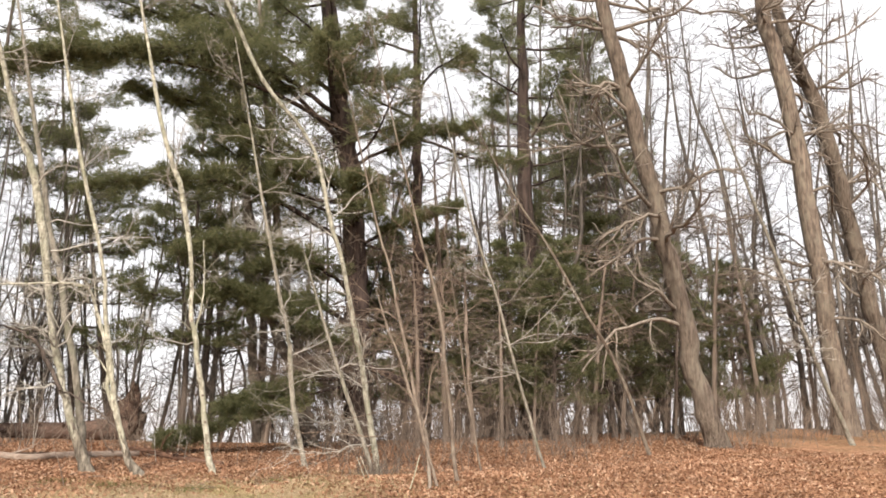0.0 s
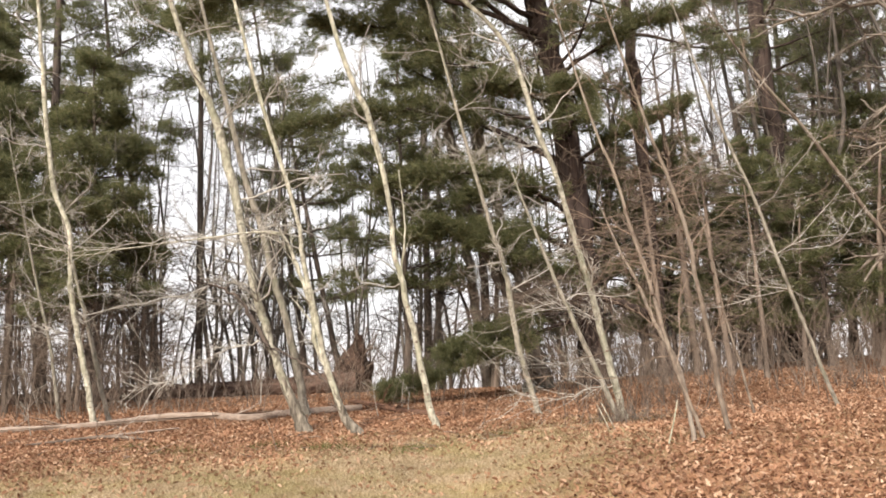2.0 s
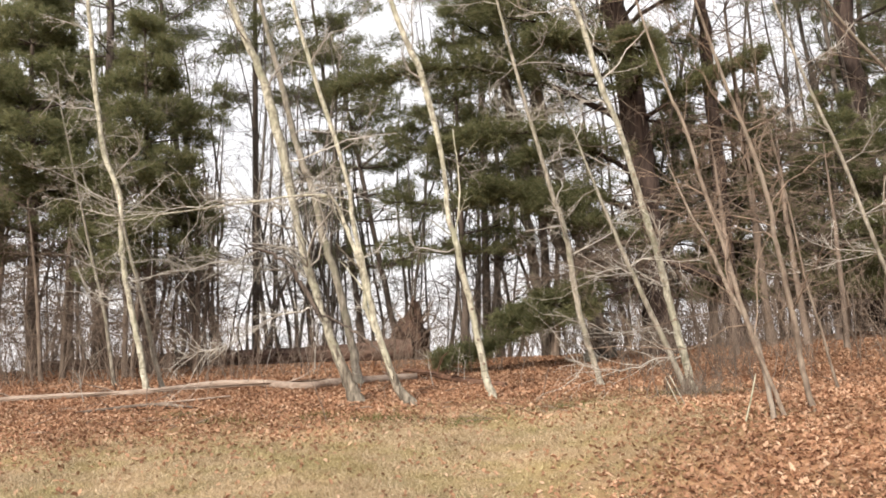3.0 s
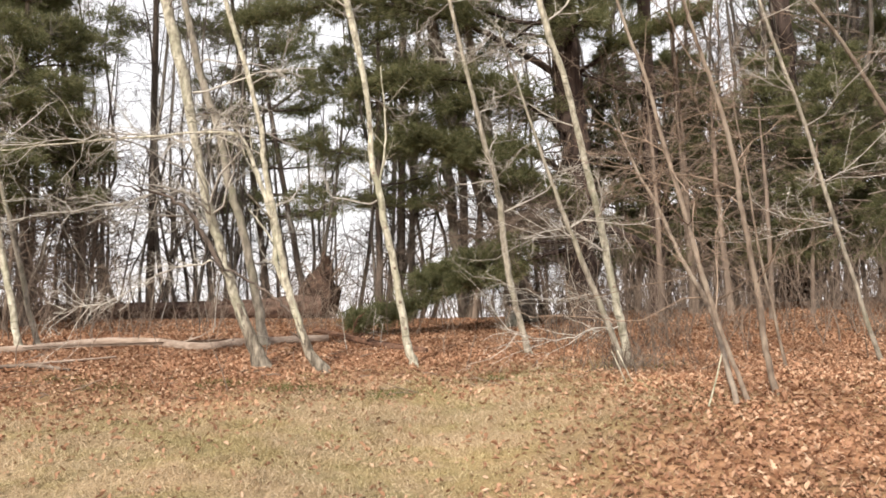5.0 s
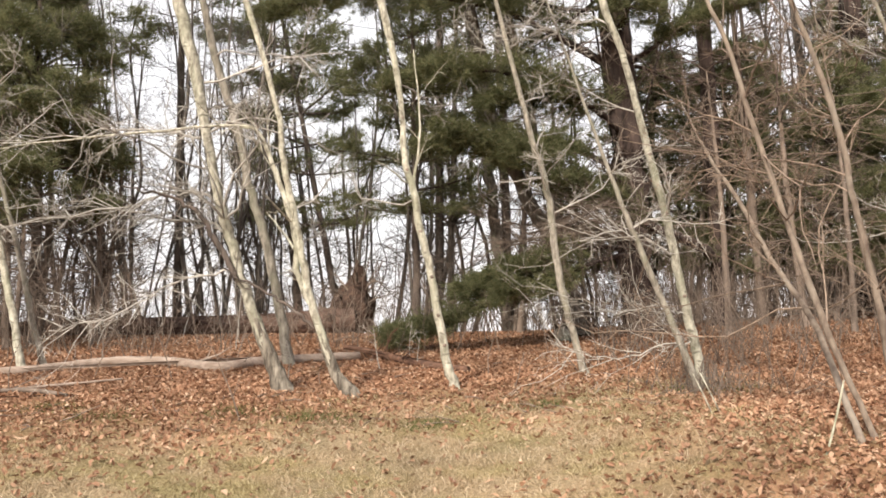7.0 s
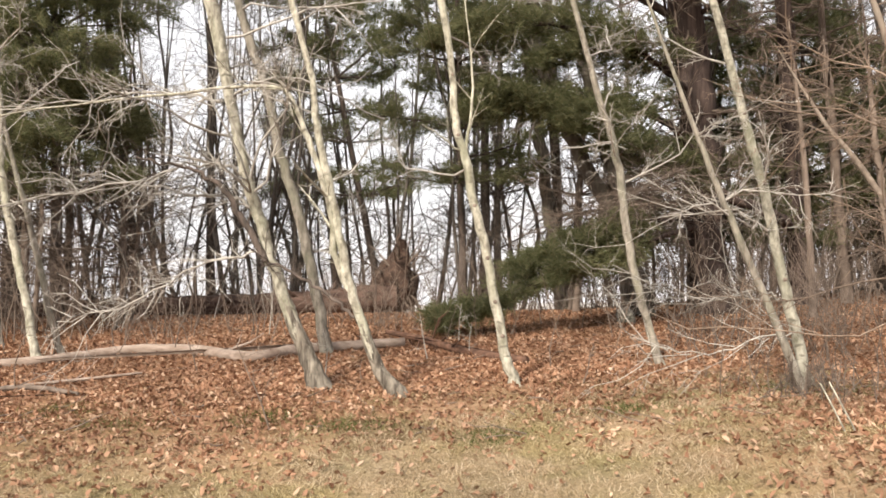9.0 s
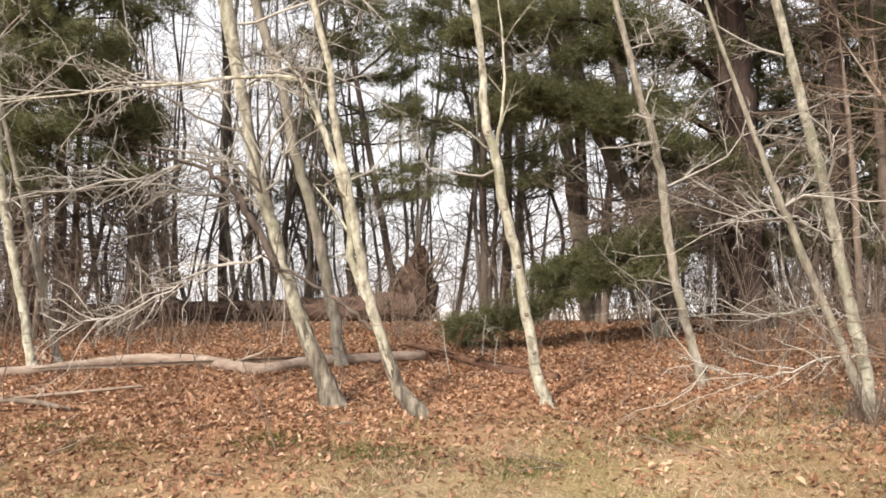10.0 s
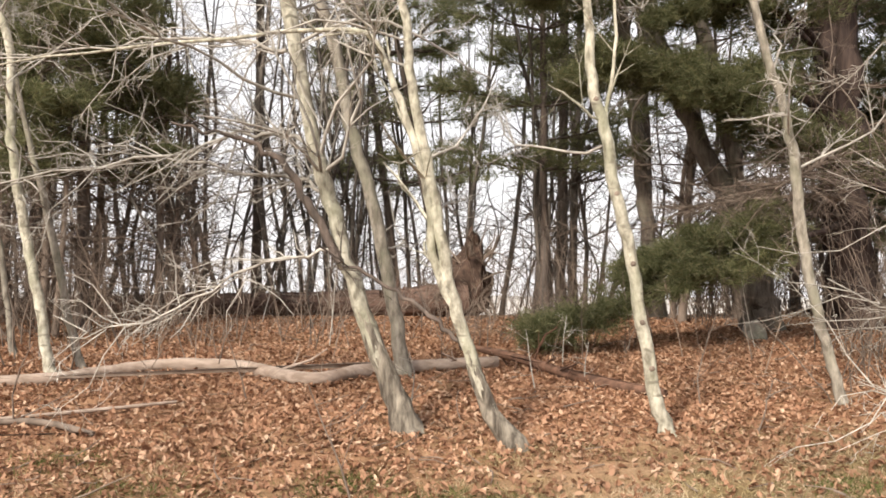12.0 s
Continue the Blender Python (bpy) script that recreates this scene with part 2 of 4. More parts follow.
def ground_material():
    m, nt, b = shader("ground", 0.95)
    fine, broad, speck = noise_node(nt, 38, 6), noise_node(nt, 1.1, 4), noise_node(nt, 11, 4)
    turf = ramp(nt, [(0.3, (0.18, 0.134, 0.082)), (0.55, (0.32, 0.243, 0.155)), (0.75, (0.45, 0.352, 0.24))])
    leaves = ramp(nt, [(0.3, (0.14, 0.07, 0.04)), (0.5, (0.28, 0.155, 0.09)), (0.72, (0.40, 0.25, 0.16))])
    nt.links.new(fine.outputs["Fac"], turf.inputs[0])
    nt.links.new(speck.outputs["Fac"], leaves.inputs[0])
    worn = ramp(nt, [(0.35, (0.72, 0.76, 0.68)), (0.65, (1.15, 1.1, 1.05))])
    nt.links.new(broad.outputs["Fac"], worn.inputs[0])
    at = nt.nodes.new("ShaderNodeAttribute")
    at.attribute_name = "litter"
    # bright haze painted into the ground colour far behind the ridge
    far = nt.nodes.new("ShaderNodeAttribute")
    far.attribute_name = "far_haze"
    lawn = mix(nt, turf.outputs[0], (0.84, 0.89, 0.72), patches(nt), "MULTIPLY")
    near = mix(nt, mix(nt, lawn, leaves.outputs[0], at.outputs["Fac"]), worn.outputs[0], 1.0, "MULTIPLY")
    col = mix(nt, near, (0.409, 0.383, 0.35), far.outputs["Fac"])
    nt.links.new(col, b.inputs["Base Color"])
    bp = nt.nodes.new("ShaderNodeBump")
    bp.inputs["Strength"].default_value, bp.inputs["Distance"].default_value = 0.8, 0.03
    nt.links.new(fine.outputs["Fac"], bp.inputs["Height"])
    nt.links.new(bp.outputs[0], b.inputs["Normal"])
    return m


# ---- ground: one sheet to the horizon, fine where the walk passes ----
def build_ground():
    xs = np.concatenate([[-900, -300, -120, -60, -40], np.arange(-26, 30.01, 0.4), [42, 60, 120, 300, 900]])
    ys = np.concatenate([[-600, -200, -80, -30, -12], np.arange(-6, 32.01, 0.4), [40, 55, 90, 200, 500, 1500]])
    gx, gy = np.meshgrid(xs, ys, indexing="ij")
    z = land(gx, gy)
    rng = np.random.default_rng(5)
    z = z + np.where((np.abs(gx) < 27) & (gy > 11.0) & (gy < 30), rng.normal(0, 0.012, z.shape), 0)
    nx, ny = len(xs), len(ys)
    i, j = np.meshgrid(np.arange(nx - 1), np.arange(ny - 1), indexing="ij")
    a = i * ny + j
    geo = Geo()
    geo.add(np.stack([gx, gy, z], -1).reshape(-1, 3), np.stack([a, a + ny, a + ny + 1, a + 1], -1).reshape(-1, 4))
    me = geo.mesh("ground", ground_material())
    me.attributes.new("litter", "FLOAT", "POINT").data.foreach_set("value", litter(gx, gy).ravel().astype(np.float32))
    # strength of the painted haze, growing from y = 27 to 39
    me.attributes.new("far_haze", "FLOAT", "POINT").data.foreach_set("value", np.clip((gy - 27) / 12, 0, 1).ravel().astype(np.float32))
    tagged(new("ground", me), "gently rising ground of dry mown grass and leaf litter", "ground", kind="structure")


build_ground()


def trunk_things(name, ctrl, label, category, material, group, sides=10, rough=0.03, rng=None, per=5, foot=None):
    ctrl = np.array(ctrl, float)
    base = ctrl[0, :3].copy()
    ctrl[:, :3] -= base
    root = thing(name, base, label, category, group)
    line = spline(ctrl, per)
    line[0, 3] *= 1.25
    line[1, 3] *= 1.08
    line[:, 3] = np.maximum(line[:, 3], 0.004)
    line[1:-1, :2] += rng.normal(0, 0.16, (len(line) - 2, 2)) * line[1:-1, 3:4]
    geo = Geo()
    geo.tube(line[:, :3], line[:, 3], sides, rough, rng)
    part("trunk", geo, material, root)
    return root, line, base


def along(line, s):
    h = np.concatenate(([0], np.cumsum(np.linalg.norm(np.diff(line[:, :3], axis=0), axis=1))))
    k = int(np.clip(np.searchsorted(h, s), 1, len(h) - 1))
    return line[k], unit(line[k, :3] - line[k - 1, :3]), h[-1]


def add_limbs(root, line, rng, twig, count, first, spread=(0.7, 1.7), thick=0.3, depth=3, kids=6, cap=0.014, lift=0.03, bias=(0, 0, 0)):
    total = along(line, 0)[2]
    for s in np.sort(rng.uniform(first, total * 0.97, count)):
        p, t, _ = along(line, s)
        az = rng.uniform(0, 2 * math.pi)
        d = np.array((math.cos(az), math.sin(az), rng.uniform(0.0, 0.7))) + np.array(bias)
        geo = Geo()
        bough(geo, p[:3], d, rng.uniform(*spread) * (1.1 - 0.5 * s / total), max(0.005, min(p[3] * thick, cap)), rng, depth, kids, lift, 0.27, None, 5, 4)
        part("limb", geo, twig, root)


def pale_tree(ctrl, label, seed, limbs=16, first=1.2, forks=(), boughs=(), foot=False, dense=3, knots=(), material=None, twig=None, name="pale_tree", bias=(-0.15, 0, 0), dark=(), spread=(0.7, 1.7), kids=6):
    """A slim bare tree along a leaning line; forks and boughs are lines of their own."""
    rng = np.random.default_rng(seed)
    root, line, base = trunk_things(name, ctrl, label, "tree", material or PALE, "bare trees at the wood's edge", 10, 0.03, rng)
    add_limbs(root, line, rng, twig or PALE_TWIG, limbs, first, spread, kids=kids, bias=bias)
    for f in forks:
        c = np.array(f, float)
        c[:, :3] -= base
        fl = spline(c, 4)
        geo = Geo()
        geo.tube(fl[:, :3] + rng.normal(0, 0.008, (len(fl), 3)), fl[:, 3] * 0.75, 7)
        for k in range(3, len(fl) - 1, 3):
            bough(geo, fl[k, :3], unit(fl[k, :3] - fl[k - 1, :3]) + 0.9 * rng.standard_normal(3), rng.uniform(0.4, 0.9), fl[k, 3] * 0.4, rng, 1, 4)
        part("fork", geo, material or PALE, root)
    for b in boughs:
        c = np.array(b, float)
        c[:, :3] -= base
        fl = spline(c, 5)
        geo = Geo()
        geo.tube(fl[:, :3] + rng.normal(0, 0.02, (len(fl), 3)), fl[:, 3] * 0.55, 6)
        for k in range(2, len(fl) - 1):
            for _ in range(dense):
                d = unit(fl[k + 1, :3] - fl[k - 1, :3]) + 0.75 * rng.standard_normal(3) * np.array((1, 1.2, 0.8))
                bough(geo, fl[k, :3], d, rng.uniform(0.3, 1.0), max(fl[k, 3] * 0.32, 0.0045), rng, 2, 4, 0.02, 0.28, None, 5, 5)
        part("limb", geo, twig or PALE_TWIG, root)
    for b in dark:
        c = np.array(b, float)
        c[:, :3] -= base
        fl = spline(c, 6)
        geo = Geo()
        geo.tube(fl[:, :3] + rng.normal(0, 0.012, (len(fl), 3)), fl[:, 3] * 0.8, 7, 0.06, rng)
        for k in range(8, len(fl) - 1, 3):
            bough(geo, fl[k, :3], rng.standard_normal(3) + (-0.4, 0, 0.4), rng.uniform(0.25, 0.6), 0.006, rng, 1, 3, 0, 0.25)
        part("dead_limb", geo, PINE_BARK, root, "bent dark grey-brown dead limb")
    for h in knots:
        p, t, _ = along(line, h)
        geo = Geo()
        geo.tube([p[:3] + np.array((0, -1, 0)) * p[3] * q for q in (0.8, 1.04, 1.12)], [p[3] * q for q in (0.5, 0.42, 0.12)], 7, 0.1, rng)
        part("knot", geo, DEAD, root, "dark branch knot")
    if foot:
        f = line[:11].copy()
        f[:, 3] = f[:, 3] * 1.05 + 0.004
        geo = Geo()
        geo.tube(f[:, :3], f[:, 3] * np.linspace(1.06, 0.86, len(f)), 18, 0.06, rng)
        part("rough_foot", geo, FOOT, root, "dark furrowed bark at the foot")
    return root


def red_tree(ctrl, label, seed, limbs=15, **more):
    slim = [(x, y, z, r * 0.82) for x, y, z, r in ctrl]
    return pale_tree(slim, label, seed, limbs, 0.7, spread=(0.8, 2.3), kids=4, material=RED, twig=RED_TWIG, name="red_brown_tree", **more)


def big_tree(ctrl, label, seed, limbs=36, **more):
    root = pale_tree(ctrl, label, seed, 0, 2.0, material=BROWN, twig=BRANCH, name="stout_tree")
    rng = np.random.default_rng(seed)
    line = spline(np.array(ctrl, float) - np.array([*ctrl[0][:3], 0]), 5)
    add_limbs(root, line, rng, BRANCH, limbs, 2.5, (1.6, 3.8), 0.3, 3, 7, cap=0.05)
    return root


def needles(geo, tips, rng, per=2, size=0.11, blades=9, w=0.0076):
    """Tufts of needles round the twig points, each tuft a loose brush along its twig."""
    if not tips:
        return
    p = np.array([t[0] for t in tips]).repeat(per, 0) + rng.normal(0, 0.045, (len(tips) * per, 3))
    d = np.array([t[1] for t in tips]).repeat(per, 0)
    n = len(p)
    q = p[:, None] + rng.normal(0, 0.012, (n, blades, 3))
    way = d[:, None] * 0.75 + rng.normal(0, 0.5, (n, blades, 3)) + np.array((0, 0, 0.12))
    way /= np.linalg.norm(way, axis=2)[..., None]
    side = np.cross(way, rng.standard_normal((n, blades, 3)))
    side /= np.linalg.norm(side, axis=2)[..., None]
    ln = size * rng.uniform(0.7, 1.3, (n, blades, 1))
    v = np.stack([q - side * w, q + side * w, q + way * ln], 2).reshape(-1, 3)
    f = np.arange(len(v)).reshape(-1, 3)
    geo.add(v, np.column_stack([f, f[:, 2]]))


def plume(wood, tips, pts, radii, rng, per_metre=9.0, reach=0.42, bare=0.3, sides=5, droop=0.0):
    """A pine bough: an axis with side twigs fanned out flat, shorter towards its end."""
    wood.tube(pts, radii, sides)
    length = float(np.linalg.norm(np.diff(pts, axis=0), axis=1).sum())
    count = max(4, int(length * per_metre))
    for s in bare + (1 - bare) * (np.arange(count) + rng.uniform(0, 1, count)) / count:
        u = s * (len(pts) - 1)
        k = min(len(pts) - 2, int(u))
        start = pts[k] + (pts[k + 1] - pts[k]) * (u - k)
        t = unit(pts[k + 1] - pts[k])
        flat = unit(np.cross(t, (0, 0, 1))) * rng.choice((-1, 1))
        d = t * rng.uniform(0.4, 0.9) + flat * rng.uniform(0.4, 1.0) + np.array((0, 0, rng.normal(0.06 - droop, 0.16)))
        ln = 0.16 + reach * length * min(1.0, 1.5 * (1.08 - s)) * rng.uniform(0.55, 1.15)
        tw = wander(start, d, ln, 3, rng, 0.13, 0.02)
        wood.tube(tw, np.linspace(0.006, 0.002, 4), 3)
        way = unit(tw[-1] - tw[0])
        for q in tw[1:]:
            tips.append((q, way))
            for sgn in (-1, 1):
                out = unit(way + sgn * 0.9 * unit(np.cross(way, (0, 0, 1))) + rng.normal(0, 0.2, 3))
                tips.append((q + out * ln * rng.uniform(0.12, 0.3), out))


def pine_bough_line(root, ctrl, base, rng, per_metre=22.0, reach=0.13, bare=0.25, label="soft green pine needles"):
    """A long bough of its own line, fanned out flat with needle twigs."""
    c = np.array(ctrl, float)
    c[:, :3] -= base
    fl = spline(c, 8)
    fl[1:-1, :3] += rng.normal(0, 0.012, (len(fl) - 2, 3))
    wood, tips, leaf = Geo(), [], Geo()
    plume(wood, tips, fl[:, :3], fl[:, 3], rng, per_metre, reach, bare, 7, 0.08)
    ob = part("limb", wood, OLD_BARK, root)
    needles(leaf, tips, rng, 3, 0.12, 8, 0.0046)
    part("foliage", leaf, NEEDLE, ob, label, smooth=False)


def old_pine(ctrl, label, seed, lines=(), hanging=(), swept=(-0.9, -0.3), dead=64, low=5.0, tufts=32):
    rng = np.random.default_rng(seed)
    root, line, base = trunk_things("old_pine", ctrl, label, "pine tree", OLD_BARK, "pines", 18, 0.05, rng, 8)
    for h in np.linspace(low, 13.4, tufts):
        p, t, _ = along(line, h)
        az = rng.uniform(0, 2 * math.pi)
        pts = wander(p[:3], (math.cos(az), math.sin(az), rng.uniform(0.0, 0.3)), rng.uniform(2.0, 3.8) * (1.25 - h / 20), 8, rng, 0.1, 0.02)
        wood, tips, leaf = Geo(), [], Geo()
        plume(wood, tips, pts, np.linspace(0.04, 0.008, len(pts)), rng, 11, 0.24, 0.3)
        ob = part("limb", wood, OLD_BARK, root)
        needles(leaf, tips, rng, 2, 0.14, 8, 0.0052)
        part("foliage", leaf, NEEDLE, ob, "dark green pine needles", smooth=False)
    for c in lines:
        pine_bough_line(root, c, base, rng, 22.0, 0.095 if c[0][2] < 4 else 0.13, 0.36 if c[0][2] < 4 else 0.25)
    for c in hanging:
        c = np.array(c, float)
        c[:, :3] -= base
        fl = spline(c, 8)
        geo = Geo()
        geo.tube(fl[:, :3], fl[:, 3], 6)
        for k in range(9, len(fl) - 1):
            for _ in range(5):
                bough(geo, fl[k, :3], rng.standard_normal(3) * (0.9, 0.9, 0.3) + (-0.5, -0.2, -0.15), rng.uniform(0.4, 1.1), 0.006, rng, 2, 4, -0.03, 0.2)
        part("dead_limb", geo, DEAD, root, "flat dead bough with drooping brown twigs")
    # dead lower branches, brown and bare, swept out flat
    for h in rng.uniform(1.8, 8.4, dead):
        p, t, _ = along(line, h)
        az = rng.uniform(0, 2 * math.pi)
        geo = Geo()
        bough(geo, p[:3], (math.cos(az) + swept[0], math.sin(az) + swept[1], rng.uniform(-0.3, 0.2)), rng.uniform(1.0, 2.9), 0.016, rng, 3, 5, -0.02, 0.2)
        part("dead_limb", geo, DEAD, root, "bare brown dead bough")
    return root


OLD_PINE_BOUGHS = (
    [(4.8, 17.9, 3.15, 0.04), (3.95, 16.95, 3.08, 0.03), (3.3, 16.75, 2.95, 0.022), (2.6, 16.65, 2.72, 0.015), (1.95, 16.55, 2.42, 0.007)],
    [(4.8, 17.9, 3.05, 0.04), (4.2, 17.0, 2.93, 0.034), (3.66, 16.7, 2.76, 0.028), (2.76, 16.55, 2.46, 0.022), (1.6, 16.45, 2.02, 0.014), (0.95, 16.35, 1.8, 0.007)],
    [(4.8, 18.0, 4.3, 0.06), (4.0, 17.5, 4.6, 0.045), (3.2, 17.2, 4.7, 0.032), (2.2, 17.0, 4.75, 0.02), (1.4, 17.0, 4.6, 0.008)],
    [(4.75, 18.0, 5.0, 0.05), (4.0, 17.2, 5.3, 0.035), (3.2, 16.9, 5.4, 0.025), (2.3, 16.8, 5.2, 0.01)],
    [(4.7, 18.0, 6.6, 0.05), (4.6, 16.8, 7.0, 0.03), (4.2, 15.9, 7.1, 0.01)],
    [(4.6, 18.0, 7.0, 0.05), (3.6, 16.8, 7.3, 0.03), (2.6, 16.2, 7.2, 0.01)],
    [(4.3, 18.0, 8.9, 0.06), (2.4, 17.2, 9.2, 0.045), (0.6, 16.8, 9.3, 0.03), (-1.2, 16.5, 9.0, 0.02), (-2.6, 16.3, 8.4, 0.01)],
    [(4.3, 18.0, 9.6, 0.06), (2.2, 17.4, 10.4, 0.045), (0.2, 17.0, 10.9, 0.03), (-2.0, 16.8, 10.6, 0.01)],
    [(4.7, 18.1, 5.2, 0.05), (3.4, 17.2, 5.6, 0.035), (2.0, 16.8, 5.7, 0.025), (0.9, 16.6, 5.4, 0.01)],
    [(4.6, 18.1, 6.2, 0.07), (3.0, 17.8, 6.9, 0.05), (1.2, 17.4, 7.1, 0.035), (-0.9, 16.8, 6.5, 0.012)],
    [(4.5, 18.1, 7.4, 0.06), (2.8, 17.4, 8.2, 0.045), (1.4, 17.2, 8.6, 0.03), (-0.2, 17.0, 8.7, 0.012)],
    [(4.4, 18.1, 8.6, 0.06), (2.8, 17.6, 9.6, 0.045), (1.0, 17.2, 10.3, 0.03), (-1.8, 16.9, 10.7, 0.012)],
    [(4.3, 18.1, 9.2, 0.06), (2.4, 17.0, 9.6, 0.045), (0.4, 16.4, 9.4, 0.03), (-2.2, 16.0, 8.6, 0.012)],
    [(4.6, 18.1, 6.0, 0.05), (5.6, 17.2, 6.6, 0.03), (6.6, 16.6, 6.9, 0.012)],
    [(4.5, 18.1, 8.0, 0.05), (5.7, 17.4, 8.6, 0.03), (7.2, 17.0, 9.1, 0.012)])


def grey_trunk(ctrl, label, seed, **more):
    rng = np.random.default_rng(seed)
    root, line, base = trunk_things("grey_trunk_tree", ctrl, label, "tree", GREY, "trunks in the wood", 16, 0.05, rng, 7)
    add_limbs(root, line, rng, PALE_TWIG, 14, 3.0, (1.0, 2.6), 0.2, 3, 5, cap=0.03)
    return root


# ---- trees at the wood's edge ----
pale_tree([(-0.24, 13.35, 1.25, 0.091), (-0.37, 13.35, 1.63, 0.068), (-0.55, 13.35, 2.09, 0.059), (-0.73, 13.35, 2.65, 0.056), (-0.86, 13.35, 3.10, 0.053), (-0.99, 13.35, 3.67, 0.050), (-1.24, 13.35, 4.90, 0.066), (-1.46, 13.35, 5.69, 0.055), (-1.88, 13.35, 6.75, 0.041), (-3.18, 13.35, 10.93, 0.012)], label='leaning pale grey tree with a rough foot and long boughs', seed=1, foot=True, dense=2, dark=[[(-0.70, 13.28, 2.42, 0.04), (-0.92, 13.25, 2.81, 0.036), (-1.12, 13.25, 3.10, 0.028), (-1.42, 13.25, 3.24, 0.018), (-1.8, 13.2, 3.31, 0.009)]], boughs=[
    [(-0.97, 13.35, 3.23, 0.03), (-1.3, 13.3, 3.28, 0.024), (-1.87, 13.2, 3.1, 0.018), (-3.0, 13.1, 2.87, 0.01)],
    [(-0.71, 13.35, 2.49, 0.022), (-1.28, 13.25, 2.37, 0.016), (-1.84, 13.2, 2.04, 0.011), (-2.45, 13.2, 1.92, 0.006)],
    [(-0.76, 13.35, 2.77, 0.03), (-0.95, 13.45, 2.96, 0.024), (-1.48, 13.5, 3.03, 0.018), (-2.4, 13.5, 3.22, 0.009)],
    [(-1.09, 13.35, 3.84, 0.03), (-1.5, 13.3, 3.9, 0.02), (-2.2, 13.25, 3.86, 0.014), (-3.2, 13.2, 3.7, 0.008)]])
pale_tree([(-0.34, 15.20, 1.43, 0.067), (-0.49, 15.20, 2.26, 0.062), (-0.66, 15.20, 3.04, 0.060), (-0.86, 15.20, 3.71, 0.055), (-1.04, 15.20, 4.56, 0.055), (-1.28, 15.20, 5.30, 0.050), (-2.32, 15.20, 9.56, 0.015)], label='slim grey-brown tree standing close behind a pale leaning trunk', seed=2, limbs=8, material=DULL, kids=4)
pale_tree([(0.46, 13.05, 1.22, 0.064), (0.28, 13.05, 1.51, 0.050), (0.15, 13.05, 1.86, 0.043), (0.03, 13.05, 2.24, 0.042), (-0.05, 13.05, 2.72, 0.038), (-0.15, 13.05, 3.16, 0.035), (-0.23, 13.05, 3.58, 0.032), (-0.31, 13.05, 4.17, 0.028), (-0.88, 13.05, 6.12, 0.027), (-1.63, 13.05, 9.32, 0.008)], label='pale trunk with a rough foot leaning beside a fallen bough', seed=3, foot=True, dark=[[(0.19, 13.08, 1.80, 0.022), (-0.01, 13.1, 2.0, 0.02), (-0.33, 13.15, 2.22, 0.017), (-0.6, 13.15, 2.38, 0.014), (-0.83, 13.15, 2.53, 0.008)]], forks=[[(0.05, 13.05, 2.15, 0.045), (-0.08, 13.05, 2.47, 0.042), (-0.11, 13.05, 2.85, 0.04), (-0.22, 13.05, 3.2, 0.036), (-0.33, 13.05, 3.51, 0.032), (-0.47, 13.05, 3.84, 0.026), (-0.85, 13.05, 3.9, 0.02), (-2.0, 13.05, 3.77, 0.013), (-3.2, 13.05, 3.61, 0.006)]])
pale_tree([(1.50, 13.35, 1.25, 0.054), (1.40, 13.35, 1.60, 0.046), (1.28, 13.35, 2.31, 0.042), (1.17, 13.35, 2.78, 0.042), (1.07, 13.35, 3.33, 0.039), (0.98, 13.35, 3.67, 0.036), (0.95, 13.35, 4.24, 0.031), (0.71, 13.35, 5.48, 0.042), (0.28, 13.35, 6.70, 0.033), (-0.50, 13.35, 9.89, 0.010)], label='slender white-barked tree with dark knots and a thin side fork', seed=4, limbs=7, knots=(0.45, 0.7, 1.12, 1.6, 2.3, 2.9), forks=[[(1.07, 13.35, 3.33, 0.022), (1.12, 13.35, 3.65, 0.018), (1.14, 13.35, 4.1, 0.014), (1.08, 13.35, 4.8, 0.008)], [(1.07, 13.35, 3.33, 0.016), (0.87, 13.3, 3.5, 0.012), (0.68, 13.3, 3.62, 0.006)]])
pale_tree([(3.05, 14.15, 1.34, 0.046), (2.93, 14.15, 1.77, 0.041), (2.80, 14.15, 2.30, 0.043), (2.73, 14.15, 2.79, 0.041), (2.68, 14.15, 3.27, 0.041), (2.59, 14.15, 3.72, 0.037), (2.37, 14.15, 4.48, 0.031), (1.39, 14.15, 8.75, 0.009)], label='thin grey tree with drooping side twigs', seed=5, material=DULL)
pale_tree([(3.87, 12.75, 1.26, 0.047), (3.77, 12.75, 1.74, 0.050), (3.68, 12.75, 2.19, 0.044), (3.58, 12.75, 2.69, 0.044), (3.48, 12.75, 3.20, 0.041), (3.35, 12.75, 3.71, 0.038), (3.17, 12.75, 4.50, 0.034), (2.93, 12.75, 5.22, 0.039), (2.59, 12.75, 6.38, 0.031), (1.73, 12.75, 7.39, 0.035), (1.07, 12.75, 8.65, 0.030), (-0.33, 12.75, 10.97, 0.009)], label='pale birch trunk leaning out of a brown thicket', seed=6, dense=1, knots=(0.9, 1.7, 2.4), boughs=[[(3.72, 12.75, 2.0, 0.018), (3.4, 12.65, 2.12, 0.014), (2.9, 12.55, 2.04, 0.01), (2.2, 12.5, 2.3, 0.006)], [(3.8, 12.75, 1.75, 0.014), (3.4, 12.6, 1.7, 0.012), (2.8, 12.5, 1.6, 0.008), (2.3, 12.4, 1.75, 0.005)], [(3.6, 12.75, 2.6, 0.02), (3.2, 12.6, 2.75, 0.014), (2.6, 12.5, 2.7, 0.008)]])
